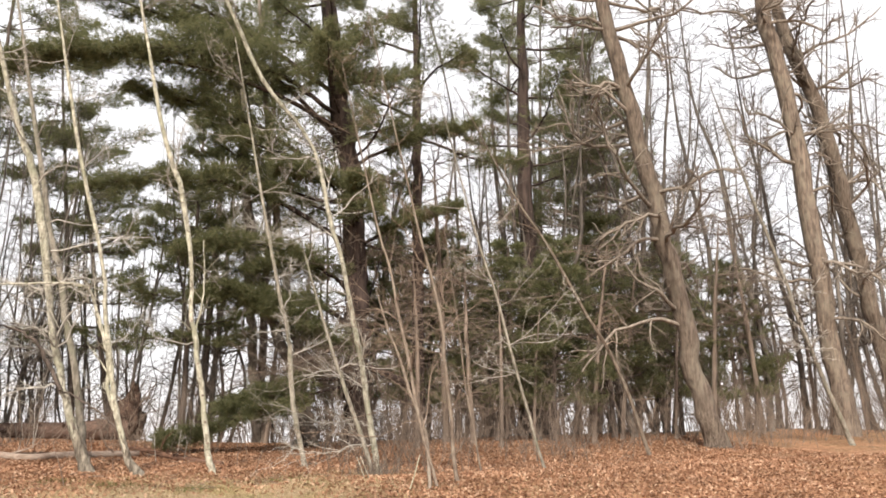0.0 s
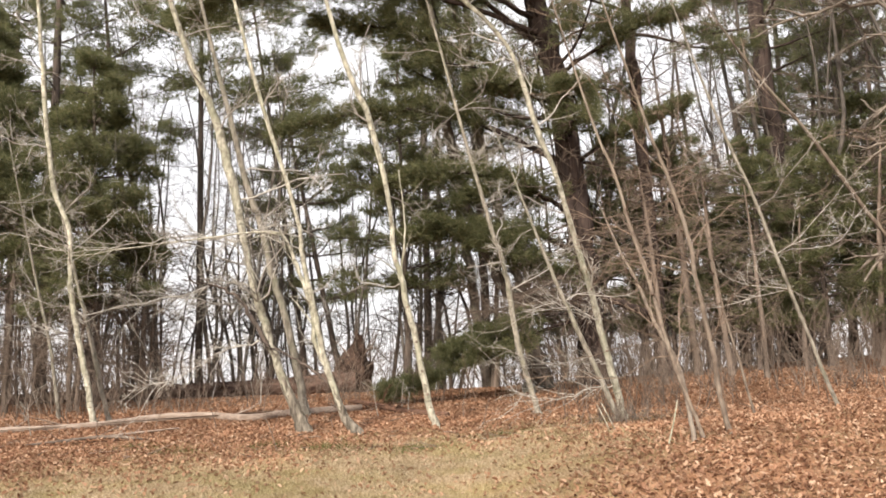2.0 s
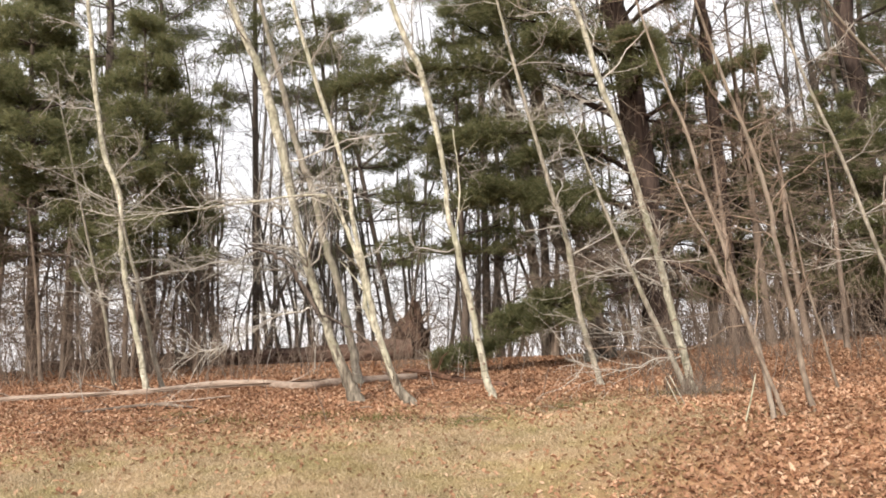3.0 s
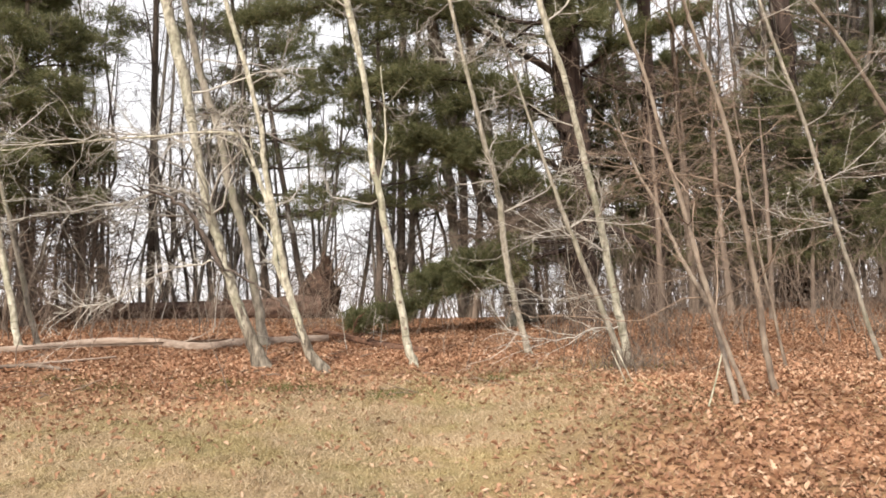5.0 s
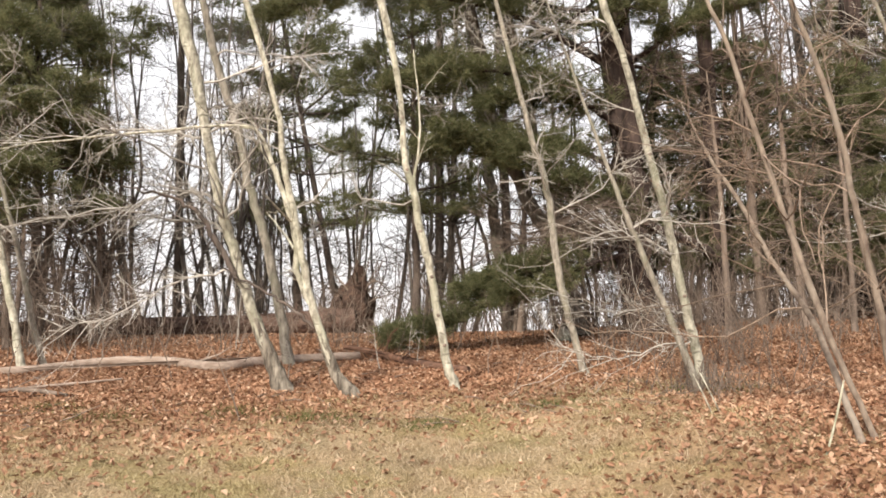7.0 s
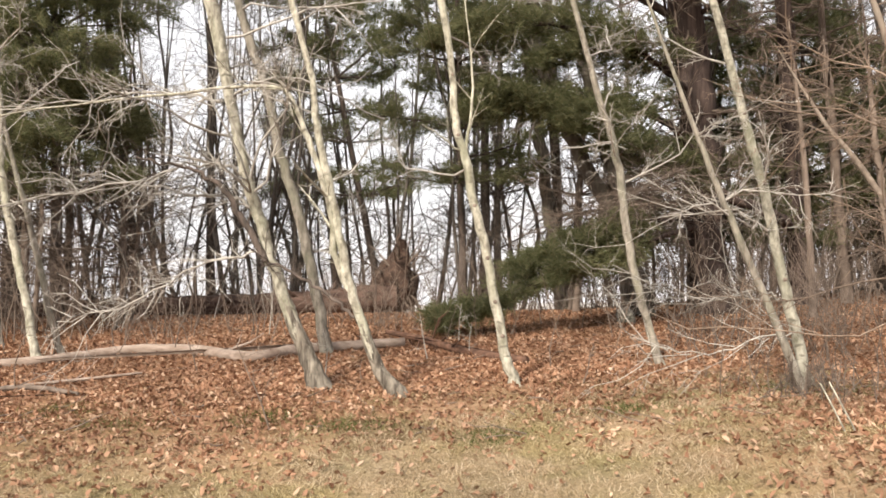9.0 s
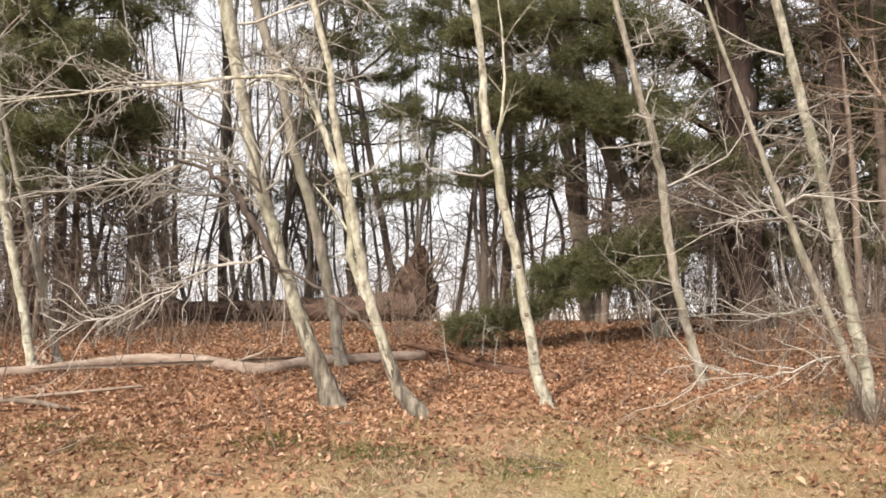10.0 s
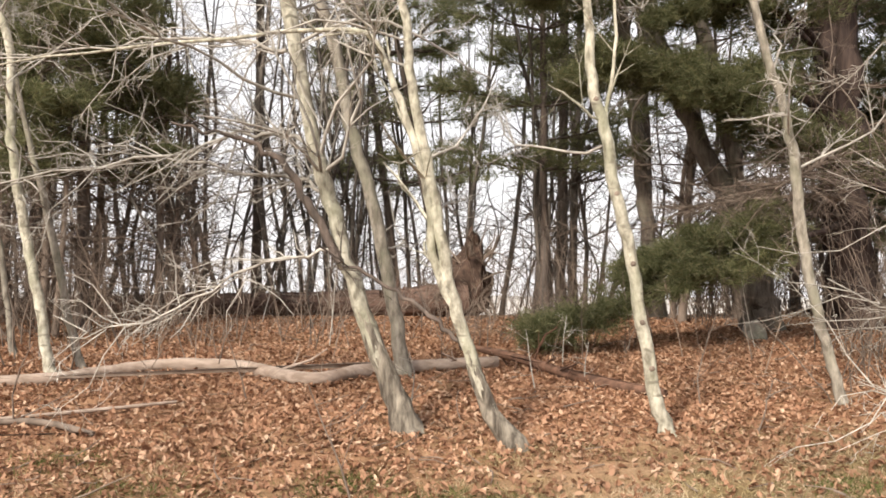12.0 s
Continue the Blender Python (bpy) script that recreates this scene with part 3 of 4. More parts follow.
pale_tree([(3.76, 12.60, 1.24, 0.037), (3.60, 12.60, 1.67, 0.035), (3.34, 12.60, 2.33, 0.032), (3.09, 12.60, 2.95, 0.026), (2.87, 12.60, 3.55, 0.019), (2.34, 12.60, 5.10, 0.006)], label='thin grey stem beside a pale birch', seed=7, material=DULL)
pale_tree([(-3.40, 15.10, 1.42, 0.049), (-3.52, 15.10, 1.94, 0.046), (-3.64, 15.10, 2.51, 0.044), (-3.75, 15.10, 3.04, 0.042), (-3.83, 15.10, 3.52, 0.040), (-3.89, 15.10, 4.43, 0.036), (-4.13, 15.10, 5.00, 0.037), (-4.31, 15.10, 6.20, 0.035), (-4.42, 15.10, 7.31, 0.032), (-4.80, 15.10, 10.58, 0.009)], label='slim pale tree forking low with spreading white twigs', seed=8)
pale_tree([(-3.27, 15.40, 1.45, 0.039), (-3.41, 15.40, 1.92, 0.037), (-3.56, 15.40, 2.58, 0.035), (-3.71, 15.40, 3.18, 0.031), (-3.88, 15.40, 3.79, 0.024), (-4.52, 15.40, 6.46, 0.007)], label='slim pale stem close beside another one', seed=9, material=DULL)
pale_tree([(-4.25, 16.10, 1.52, 0.036), (-4.34, 16.10, 2.08, 0.031), (-4.42, 16.10, 2.62, 0.029), (-4.55, 16.10, 3.16, 0.026), (-4.66, 16.10, 3.58, 0.024), (-5.27, 16.10, 6.25, 0.007)], label="thin white sapling at the wood's edge", seed=10, material=DULL)
red_tree([(3.48, 9.45, 1.16, 0.027), (3.65, 10.00, 1.50, 0.027), (3.79, 10.55, 1.93, 0.028), (3.77, 11.10, 2.42, 0.025), (3.78, 11.65, 2.96, 0.023), (3.76, 12.20, 3.46, 0.017), (3.75, 12.93, 4.25, 0.005)], label='red-brown stem leaning far out of a clump', seed=11)
red_tree([(3.62, 9.55, 1.18, 0.023), (3.56, 9.75, 1.58, 0.023), (3.50, 9.95, 2.03, 0.027), (3.49, 10.15, 2.39, 0.025), (3.50, 10.35, 2.71, 0.025), (3.39, 10.55, 3.42, 0.023), (3.32, 10.75, 4.05, 0.021), (3.16, 10.95, 4.76, 0.017), (2.75, 11.66, 7.37, 0.005)], label='red-brown stem in a leaning clump', seed=12)
red_tree([(3.93, 9.75, 1.22, 0.032), (3.92, 9.85, 1.58, 0.031), (3.93, 9.95, 1.94, 0.031), (3.92, 10.05, 2.39, 0.028), (3.90, 10.15, 2.79, 0.026), (3.92, 10.25, 3.11, 0.026), (3.85, 10.35, 3.63, 0.024), (3.76, 10.45, 4.07, 0.022), (3.61, 10.55, 4.72, 0.019), (2.98, 11.08, 7.91, 0.006)], label='bent red-brown tree with a pale streak', seed=13)
red_tree([(4.97, 11.40, 1.31, 0.020), (4.86, 11.40, 1.86, 0.018), (4.71, 11.40, 2.57, 0.015), (4.60, 11.40, 3.35, 0.011), (4.33, 11.40, 4.98, 0.003)], label='thin brown stem behind a clump', seed=14)
pale_tree([(6.03, 11.30, 1.04, 0.032), (5.75, 11.30, 1.92, 0.021), (5.42, 11.30, 2.98, 0.021), (5.14, 11.30, 3.93, 0.019), (4.81, 11.30, 4.84, 0.016), (4.19, 11.30, 6.94, 0.005)], label='thin pale stem leaning over the leaf litter', seed=15, material=DULL)
red_tree([(9.57, 14.00, 1.62, 0.045), (8.90, 14.00, 3.29, 0.043), (8.29, 14.00, 4.23, 0.040), (7.41, 14.00, 5.58, 0.032), (6.64, 14.00, 6.61, 0.024), (5.51, 14.00, 8.46, 0.007)], label='thin reddish stem leaning in the brush', seed=16)
big_tree([(11.92, 15.00, 1.83, 0.245), (11.57, 15.00, 3.05, 0.212), (11.18, 15.00, 4.71, 0.204), (10.81, 15.00, 6.55, 0.196), (10.30, 15.00, 8.44, 0.180), (9.44, 15.00, 11.72, 0.155), (8.41, 15.00, 15.99, 0.047)], label='stout grey-brown tree leaning over the litter', seed=17)
big_tree([(17.04, 16.50, 2.23, 0.270), (16.79, 16.50, 4.64, 0.243), (16.54, 16.50, 7.12, 0.234), (16.18, 16.50, 10.67, 0.216), (15.45, 16.50, 13.87, 0.189), (14.81, 16.50, 18.22, 0.057)], label="tall stout grey trunk at the wood's edge", seed=18)
big_tree([(20.09, 17.50, 2.48, 0.248), (19.47, 17.50, 5.25, 0.229), (18.93, 17.50, 8.10, 0.219), (18.35, 17.50, 10.90, 0.200), (17.22, 17.50, 13.70, 0.172), (16.05, 17.50, 17.93, 0.051)], label='tall grey trunk crossing behind another', seed=19)
pale_tree([(15.10, 14.50, 1.94, 0.055), (14.54, 14.50, 3.13, 0.050), (13.92, 14.50, 4.58, 0.047), (13.43, 14.50, 5.94, 0.039), (12.61, 14.50, 7.94, 0.028), (11.88, 14.50, 10.00, 0.008)], label='pale bent sapling in front of stout trunks', seed=20, material=DULL)
old_pine([(4.97, 18.0, 1.68, 0.36), (4.93, 18.0, 2.2, 0.275), (4.88, 18.0, 3.33, 0.255), (4.82, 18.0, 5.2, 0.25), (4.6, 18.0, 7.5, 0.24), (4.1, 18.0, 10.4, 0.20), (3.4, 18.0, 15.0, 0.10)], label='massive old pine with dark furrowed bark', seed=31, lines=OLD_PINE_BOUGHS, hanging=(
    [(4.85, 17.95, 3.28, 0.05), (4.5, 17.3, 3.3, 0.04), (4.1, 17.0, 3.3, 0.03), (3.2, 16.85, 3.22, 0.018), (2.5, 16.7, 3.1, 0.008)],
    [(4.8, 17.95, 3.9, 0.045), (4.2, 16.8, 3.75, 0.035), (3.7, 16.1, 3.5, 0.022), (3.1, 15.6, 3.2, 0.008)]))
old_pine([(6.4, 18.2, 1.78, 0.17), (6.38, 18.2, 3.0, 0.14), (6.3, 18.2, 6.0, 0.125), (6.2, 18.2, 9.5, 0.10), (6.0, 18.2, 14.5, 0.04)], label='slim dark pine with one long low bough', seed=36, dead=14, low=7.0, tufts=12, lines=(
    [(6.35, 18.2, 3.0, 0.085), (5.7, 17.4, 3.16, 0.08), (4.9, 17.05, 3.38, 0.07), (4.05, 17.0, 3.84, 0.056), (3.35, 16.95, 4.22, 0.042), (2.7, 16.9, 4.45, 0.028), (1.7, 16.8, 4.82, 0.010)],))
old_pine([(10.3, 20.2, 1.9, 0.30), (10.25, 20.2, 3.2, 0.25), (10.2, 20.2, 6.0, 0.23), (10.1, 20.2, 9.5, 0.20), (10.0, 20.2, 15.5, 0.09)], label='tall brown pine with bare dead lower boughs', seed=34, swept=(-0.2, -0.6), dead=30, low=6.2, tufts=18)
grey_trunk([(3.96, 18.00, 1.73, 0.174), (3.85, 18.00, 2.35, 0.140), (3.54, 18.00, 3.17, 0.123), (3.03, 18.00, 4.28, 0.110), (2.58, 18.00, 5.40, 0.102), (2.43, 18.00, 6.29, 0.109), (2.25, 18.00, 7.23, 0.098), (1.37, 18.00, 12.65, 0.049)], label='thick pale grey trunk leaning with a broad foot', seed=32)
grey_trunk([(3.24, 20.50, 1.80, 0.118), (3.07, 20.50, 3.21, 0.112), (2.95, 20.50, 4.41, 0.106), (2.78, 20.50, 5.80, 0.101), (2.09, 20.50, 12.37, 0.050)], label='straight grey trunk deep in the wood', seed=33)
grey_trunk([(3.82, 18.2, 1.70, 0.13), (3.76, 18.15, 2.6, 0.10), (3.55, 18.1, 3.9, 0.092), (3.2, 18.1, 5.5, 0.088), (2.85, 18.1, 7.3, 0.08), (2.2, 18.1, 12.2, 0.035)], label='slimmer grey trunk rising close beside a broad-footed one', seed=35)


# ---- pines of the wood: a few built, the others their copies ----
def pine(name, height, first, reach, seed, whorls, label, per=1, blades=9, radius=0.16, where=(0, 0), around=5, w=0.0058, dead=16, density=8.0):
    """A pine with its boughs in whorls, flat plumes with gaps between them."""
    rng = np.random.default_rng(seed)
    lean = rng.normal(0, 0.02, 2) * height
    z = float(land(*where))
    ctrl = [(where[0], where[1], z - 0.05, radius), (where[0] + lean[0] * 0.3, where[1] + lean[1] * 0.3, z + height * 0.35, radius * 0.8),
            (where[0] + lean[0], where[1] + lean[1], z + height, 0.02)]
    root, line, base = trunk_things(name, ctrl, label, "pine tree", PINE_BARK, "pines", 9, 0.05, rng, 8)
    for h in np.linspace(first, height * 0.97, whorls):
        turn = rng.uniform(0, 2 * math.pi)
        for k in range(around):
            if rng.uniform() < 0.14:
                continue
            p, t, _ = along(line, h + rng.normal(0, 0.1))
            az = turn + k * 2 * math.pi / around + rng.normal(0, 0.25)
            ln = reach * rng.uniform(0.6, 1.12) * min(1.0, 1.25 * (1 - (h - first) / (height - first)) + 0.12)
            pts = wander(p[:3], (math.cos(az), math.sin(az), rng.uniform(-0.05, 0.3)), ln, 6, rng, 0.09, 0.02)
            wood, tips, leaf = Geo(), [], Geo()
            plume(wood, tips, pts, np.linspace(0.02, 0.005, len(pts)), rng, density, 0.32, 0.22, 4, 0.04)
            ob = part("bough", wood, PINE_BARK, root)
            needles(leaf, tips, rng, per, 0.13, blades, w)
            part("foliage", leaf, NEEDLE, ob, "green needle plumes", smooth=False)
    for h in rng.uniform(height * 0.08, first, dead):
        p, t, _ = along(line, h)
        az = rng.uniform(0, 2 * math.pi)
        wood = Geo()
        bough(wood, p[:3], (math.cos(az), math.sin(az), rng.uniform(-0.25, 0.2)), reach * rng.uniform(0.5, 1.0), 0.01, rng, 2, 5, -0.02, 0.2, None, 3, 2)
        part("dead_limb", wood, DEAD, root, "bare brown dead bough")
    return root


def plant_copies(first, spots, seed, low=0.85, high=1.15, tilt=3):
    rng = np.random.default_rng(seed)
    for x, y in spots:
        k = rng.uniform(low, high)
        copy_thing(first, pose(x, y, float(land(x, y)) - 0.05, rng.normal(0, tilt), rng.normal(0, tilt), rng.uniform(0, 360)) @ Matrix.Diagonal((k, k, k, 1)))


full = "young pine thick with soft green needles"
tall = "tall pine with a bare lower trunk and needle-tufted boughs"
p1 = pine("young_pine", 6.4, 1.8, 1.4, 41, 16, full, 2, 9, 0.09, (-4.3, 17.8), 6, 0.0048, 40, 13.0)
plant_copies(p1, [(-6.6, 18.4)], 1, 1.1, 1.25)
p6 = pine("young_pine", 7.6, 2.2, 1.5, 48, 13, "slim pine with loose green plumes", 2, 9, 0.07, (1.5, 20.3), 5, 0.0046, 18, 7.0)
plant_copies(p6, [(0.1, 23.6)], 13, 0.95, 1.25)
p2 = pine("tall_pine", 12.0, 4.0, 2.2, 42, 10, tall, 2, 7, 0.11, (2.2, 23.6), 4)
plant_copies(p2, [(-7.4, 22.0), (12.6, 22.0), (-10.5, 24.5), (16.0, 25.0)], 2)
p3 = pine("tall_pine", 14.0, 5.6, 2.4, 43, 10, tall, 2, 7, 0.135, (-6.2, 20.6), 4)
plant_copies(p3, [(13.5, 26.0), (-13.0, 21.5)], 3)

p5 = pine("tall_pine", 15.0, 7.2, 2.5, 46, 10, "tall slim pine, bare below and tufted with needles above", 2, 7, 0.10, (-3.5, 23.6), 4)
plant_copies(p5, [(3.6, 22.4), (12.4, 24.0), (-0.8, 24.2), (-4.6, 22.6), (14.6, 22.8), (-9.6, 21.8)], 9)
p4 = pine("young_pine", 4.6, 0.9, 1.3, 44, 11, "small pine with green needles down to the ground", 2, 9, 0.06, (9.3, 17.3), 5, 0.0052, 6)
plant_copies(p4, [(5.7, 20.0), (6.9, 18.9), (8.0, 19.8), (8.2, 17.9), (11.2, 17.8), (13.2, 17.9), (15.5, 18.6)], 4)


def dead_evergreen(where, height, reach, n, seed, low=0.40):
    """A leafless evergreen: a thin stem in a cloud of fine drooping twigs."""
    rng = np.random.default_rng(seed)
    z = float(land(*where))
    ctrl = [(where[0], where[1], z - 0.05, 0.05), (where[0] - 0.05, where[1], z + height * 0.5, 0.04), (where[0] - 0.2, where[1], z + height, 0.01)]
    root, line, base = trunk_things("dead_evergreen", ctrl, "dead evergreen with a haze of drooping brown twigs", "tree", DEAD, "dead evergreens", 8, 0.04, rng, 8)
    for h in rng.uniform(height * low, height * 0.97, n):
        p, t, _ = along(line, h)
        az = rng.uniform(0, 2 * math.pi)
        geo = Geo()
        bough(geo, p[:3], (math.cos(az), math.sin(az), rng.uniform(-0.1, 0.35)), reach * rng.uniform(0.6, 1.1) * (1.1 - 0.5 * h / height), 0.010, rng, 3, 5, -0.035, 0.17, None, 4, 2)
        part("dead_limb", geo, DEAD, root)
    return root


d1 = dead_evergreen((5.9, 16.8), 4.0, 1.6, 28, 45)
plant_copies(d1, [(7.6, 16.4), (9.9, 16.6), (12.2, 16.8), (3.2, 19.6), (4.0, 19.2), (6.3, 19.0), (8.6, 16.9), (11.0, 17.2)], 8, 0.8, 1.15)
plant_copies(d1, [(7.0, 18.0), (10.8, 18.2), (13.6, 17.2), (15.6, 17.8), (17.8, 18.2), (20.0, 18.6)], 10, 1.1, 1.6)
plant_copies(d1, [(12.2, 20.2), (14.8, 20.8)], 11, 1.8, 2.3)
plant_copies(d1, [(-4.4, 17.3), (-5.8, 17.0), (-6.9, 17.6), (-3.5, 18.4), (-8.2, 17.4)], 12, 0.7, 0.95)

d2 = dead_evergreen((-4.5, 17.3), 3.7, 1.25, 64, 47, 0.12)
plant_copies(d2, [(-3.5, 18.0), (-5.7, 17.6), (-6.9, 17.2), (-4.6, 18.8), (-8.0, 18.2)], 16, 0.85, 1.15)
plant_copies(d2, [(3.2, 19.1), (4.1, 19.6), (5.3, 19.4), (7.4, 17.4), (8.6, 18.3)], 17, 0.85, 1.2)

# ---- bare saplings deeper in the wood ----
def sapling(height, seed, radius, where, label, twig_count=12):
    rng = np.random.default_rng(seed)
    lean = rng.normal(-0.04, 0.05, 2) * height
    z = float(land(*where))
    ctrl = [(where[0] + lean[0] * u + rng.normal(0, 0.16) * (u > 0), where[1] + lean[1] * u, z - 0.05 + height * u, radius * (1 - 0.85 * u)) for u in (0, 0.18, 0.36, 0.54, 0.72, 1.0)]
    root, line, base = trunk_things("sapling", ctrl, label, "tree", FAR_BARK, "saplings in the wood", 6, 0.04, rng, 4)
    crown = Geo()
    for h in rng.uniform(height * 0.12, height * 0.97, twig_count):
        p, t, _ = along(line, h)
        az = rng.uniform(0, 2 * math.pi)
        bough(crown, p[:3], (math.cos(az), math.sin(az), rng.uniform(0.1, 1.1)), rng.uniform(0.5, 1.6), max(0.006, p[3] * 0.35), rng, 2, 5, 0.04, 0.2, None, 3, 2)
    part("crown", crown, FAR_BARK, root, "bare grey-brown twigs")
    return root


rng = np.random.default_rng(77)
kinds = [sapling(h, 50 + i, r, w, "slim bare sapling with grey-brown bark", 22) for i, (h, r, w) in enumerate(
    [(6.5, 0.028, (-2.4, 21.2)), (8.5, 0.045, (-1.7, 22.6)), (7.5, 0.036, (1.5, 20.4)), (9.5, 0.06, (-2.9, 22.3)), (5.0, 0.02, (-3.4, 17.4)), (8.0, 0.04, (5.7, 20.2))])]
for i in range(170):
    x, y = rng.uniform(-15, 19), 18.4 + rng.uniform(0, 1) ** 0.9 * 11
    if y < 20.9 and -4.2 < x < 1.2:
        y += 2.6
    plant_copies(kinds[i % 6], [(x, y)], 100 + i, 0.75, 1.25, 3.5)

bare = sapling(10.5, 57, 0.075, (13.6, 18.8), "tall bare tree with a broad crown of fine twigs", 64)
plant_copies(bare, [(16.2, 18.2), (18.6, 19.4), (21.0, 18.6), (23.2, 20.6), (15.0, 21.6), (19.6, 22.4), (25.6, 22.0), (11.6, 20.4), (17.4, 24.4), (22.6, 24.8), (27.5, 24.0), (2.6, 24.6), (6.6, 23.6), (10.8, 23.2)], 14, 1.0, 1.4, 4)

for i in range(34):
    x, y = rng.uniform(8, 27), rng.uniform(16.5, 28)
    plant_copies(kinds[(1, 3, 5)[i % 3]], [(x, y)], 400 + i, 1.4, 1.9, 3)

for i in range(36):
    plant_copies(kinds[i % 6], [(rng.uniform(-6, 3), rng.uniform(20.8, 25.5))], 500 + i, 0.6, 1.1, 5)

# ---- thickets of fine brown stems ----
def thicket(seed, where, label, height=1.2, stems=26, spread=0.55, material=None):
    rng = np.random.default_rng(seed)
    root = thing("thicket", (where[0], where[1], float(land(*where))), label, "brush", "thickets", "stuff")
    geo = Geo()
    for _ in range(stems):
        s = np.array((*rng.normal(0, spread, 2), -0.05))
        bough(geo, s, (*rng.normal(-0.05, 0.3, 2), 1), height * rng.uniform(0.5, 1.3), 0.006, rng, 2, 4, 0.0, 0.14)
    part("stems", geo, material or DEAD, root)
    return root


t1 = thicket(61, (3.9, 14.6), "thicket of fine red-brown bare stems", 1.5, 30, 0.6)
plant_copies(t1, [(4.6, 16.0), (5.6, 15.0), (6.8, 15.9), (8.2, 15.4), (5.0, 13.8), (9.6, 15.8), (11.0, 16.2), (12.8, 16.0), (14.5, 16.8), (7.4, 14.2), (13.6, 15.2), (15.8, 16.0), (17.2, 17.2), (18.8, 17.6), (16.4, 15.0), (20.4, 17.8), (12.0, 14.8), (5.6, 19.2), (4.2, 19.8), (6.6, 18.2), (3.4, 19.4), (7.6, 18.9)], 5)
plant_copies(t1, [(12.6, 18.0), (14.2, 18.6), (15.6, 19.2), (17.0, 18.8), (18.6, 19.6), (20.4, 19.4), (22.2, 20.0), (24.0, 20.6), (21.4, 17.4), (19.2, 16.6), (10.6, 18.8), (9.2, 19.2)], 18, 1.4, 2.1)
t2 = thicket(62, (-3.2, 17.6), "low tangle of bare grey-brown stems", 0.9, 30, 0.7)
plant_copies(t2, [(-0.7, 17.6), (0.6, 18.4), (-4.6, 17.2), (-5.8, 16.6), (-7.2, 16.4), (-2.6, 16.6), (-8.8, 17.0), (0.9, 16.9)], 6)
plant_copies(t2, [(3.2, 21.4), (5.2, 21.0), (6.4, 20.9), (7.8, 21.2), (9.0, 21.0), (10.4, 21.4), (11.6, 21.0), (13.0, 21.5)], 19, 1.6, 2.2)
plant_copies(t2, [(-5.6, 20.4), (-3.8, 20.9), (-2.2, 20.9), (-0.8, 21.0), (1.2, 20.6), (2.4, 20.2), (3.4, 20.9), (4.6, 20.4), (6.0, 19.6), (7.2, 20.4), (8.6, 19.4), (-7.4, 20.2)], 15, 0.8, 1.3)
plant_copies(t2, [(-4.4, 18.6), (-5.2, 17.6), (-6.2, 18.4), (-4.9, 16.9), (-7.6, 17.9)], 7, 1.3, 2.0)


t3 = thicket(63, (3.75, 12.35), "low heap of dark broken twigs in the litter", 0.38, 64, 0.30)

# ---- fallen things ----
def fallen_log(name, ctrl, label, material, seed, sides=12, twigs=0, category="log"):
    rng = np.random.default_rng(seed)
    c = np.array(ctrl, float)
    base = c[0, :3].copy()
    c[:, :3] -= base
    root = thing(name, base, label, category)
    line = spline(c, 6)
    geo = Geo()
    geo.tube(line[:, :3], line[:, 3], sides, 0.05, rng)
    part("stem", geo, material, root)
    for _ in range(twigs):
        p = line[rng.integers(3, len(line) - 2)]
        geo = Geo()
        bough(geo, p[:3], rng.standard_normal(3) * (1, 1, 0.6) + (0, 0, 0.5), rng.uniform(0.25, 0.6), p[3] * 0.35, rng, 1, 3)
        part("stub", geo, material, root)
    return root


fallen_log("fallen_bough", [(-6.4, 14.0, 1.39, 0.038), (-5.0, 14.4, 1.43, 0.045), (-4.06, 14.62, 1.44, 0.05), (-3.3, 14.75, 1.46, 0.053), (-2.95, 15.1, 1.49, 0.056), (-2.5, 15.35, 1.53, 0.058),
                            (-1.85, 15.3, 1.525, 0.06), (-1.12, 14.8, 1.475, 0.06), (-0.7, 15.15, 1.515, 0.06), (-0.15, 15.4, 1.54, 0.058), (0.5, 15.6, 1.56, 0.055)],
           "long crooked barkless bough lying on fallen leaves", LOG, 71, 12, 7)
fallen_log("fallen_branch", [(0.3, 15.9, 1.67, 0.03), (0.75, 15.5, 1.59, 0.042), (1.15, 15.0, 1.49, 0.045), (1.75, 14.4, 1.42, 0.04)], "short red-brown branch lying on the leaves", RUST, 72, 10, 8)
fallen_log("stick", [(-3.6, 13.0, 1.28, 0.018), (-2.95, 13.35, 1.33, 0.022), (-2.6, 13.3, 1.33, 0.024), (-2.25, 13.15, 1.29, 0.02)], "dark bent stick lying on leaves", DEAD, 73, 7, 3, "stick")
fallen_log("stick", [(-3.2, 13.5, 1.31, 0.014), (-2.5, 13.7, 1.36, 0.014), (-1.95, 13.9, 1.40, 0.01)], "thin pale stick lying on leaves", LOG, 74, 6, 2, "stick")
fallen_log("stick", [(3.31, 9.35, 1.58, 0.006), (3.25, 9.35, 1.36, 0.007), (3.17, 9.35, 1.12, 0.008)], "bare pale stick standing in the litter", PALE, 75, 6, 0, "stick")
fallen_log("stick", [(3.11, 10.56, 1.22, 0.005), (3.05, 10.6, 1.38, 0.005), (2.98, 10.65, 1.56, 0.004)], "pale dry stalk leaning in the litter", PALE, 76, 6, 0, "stick")
fallen_log("stick", [(3.05, 10.56, 1.21, 0.005), (3.0, 10.62, 1.38, 0.005), (2.94, 10.68, 1.55, 0.004)], "pale dry stalk leaning in the litter", PALE, 77, 6, 0, "stick")
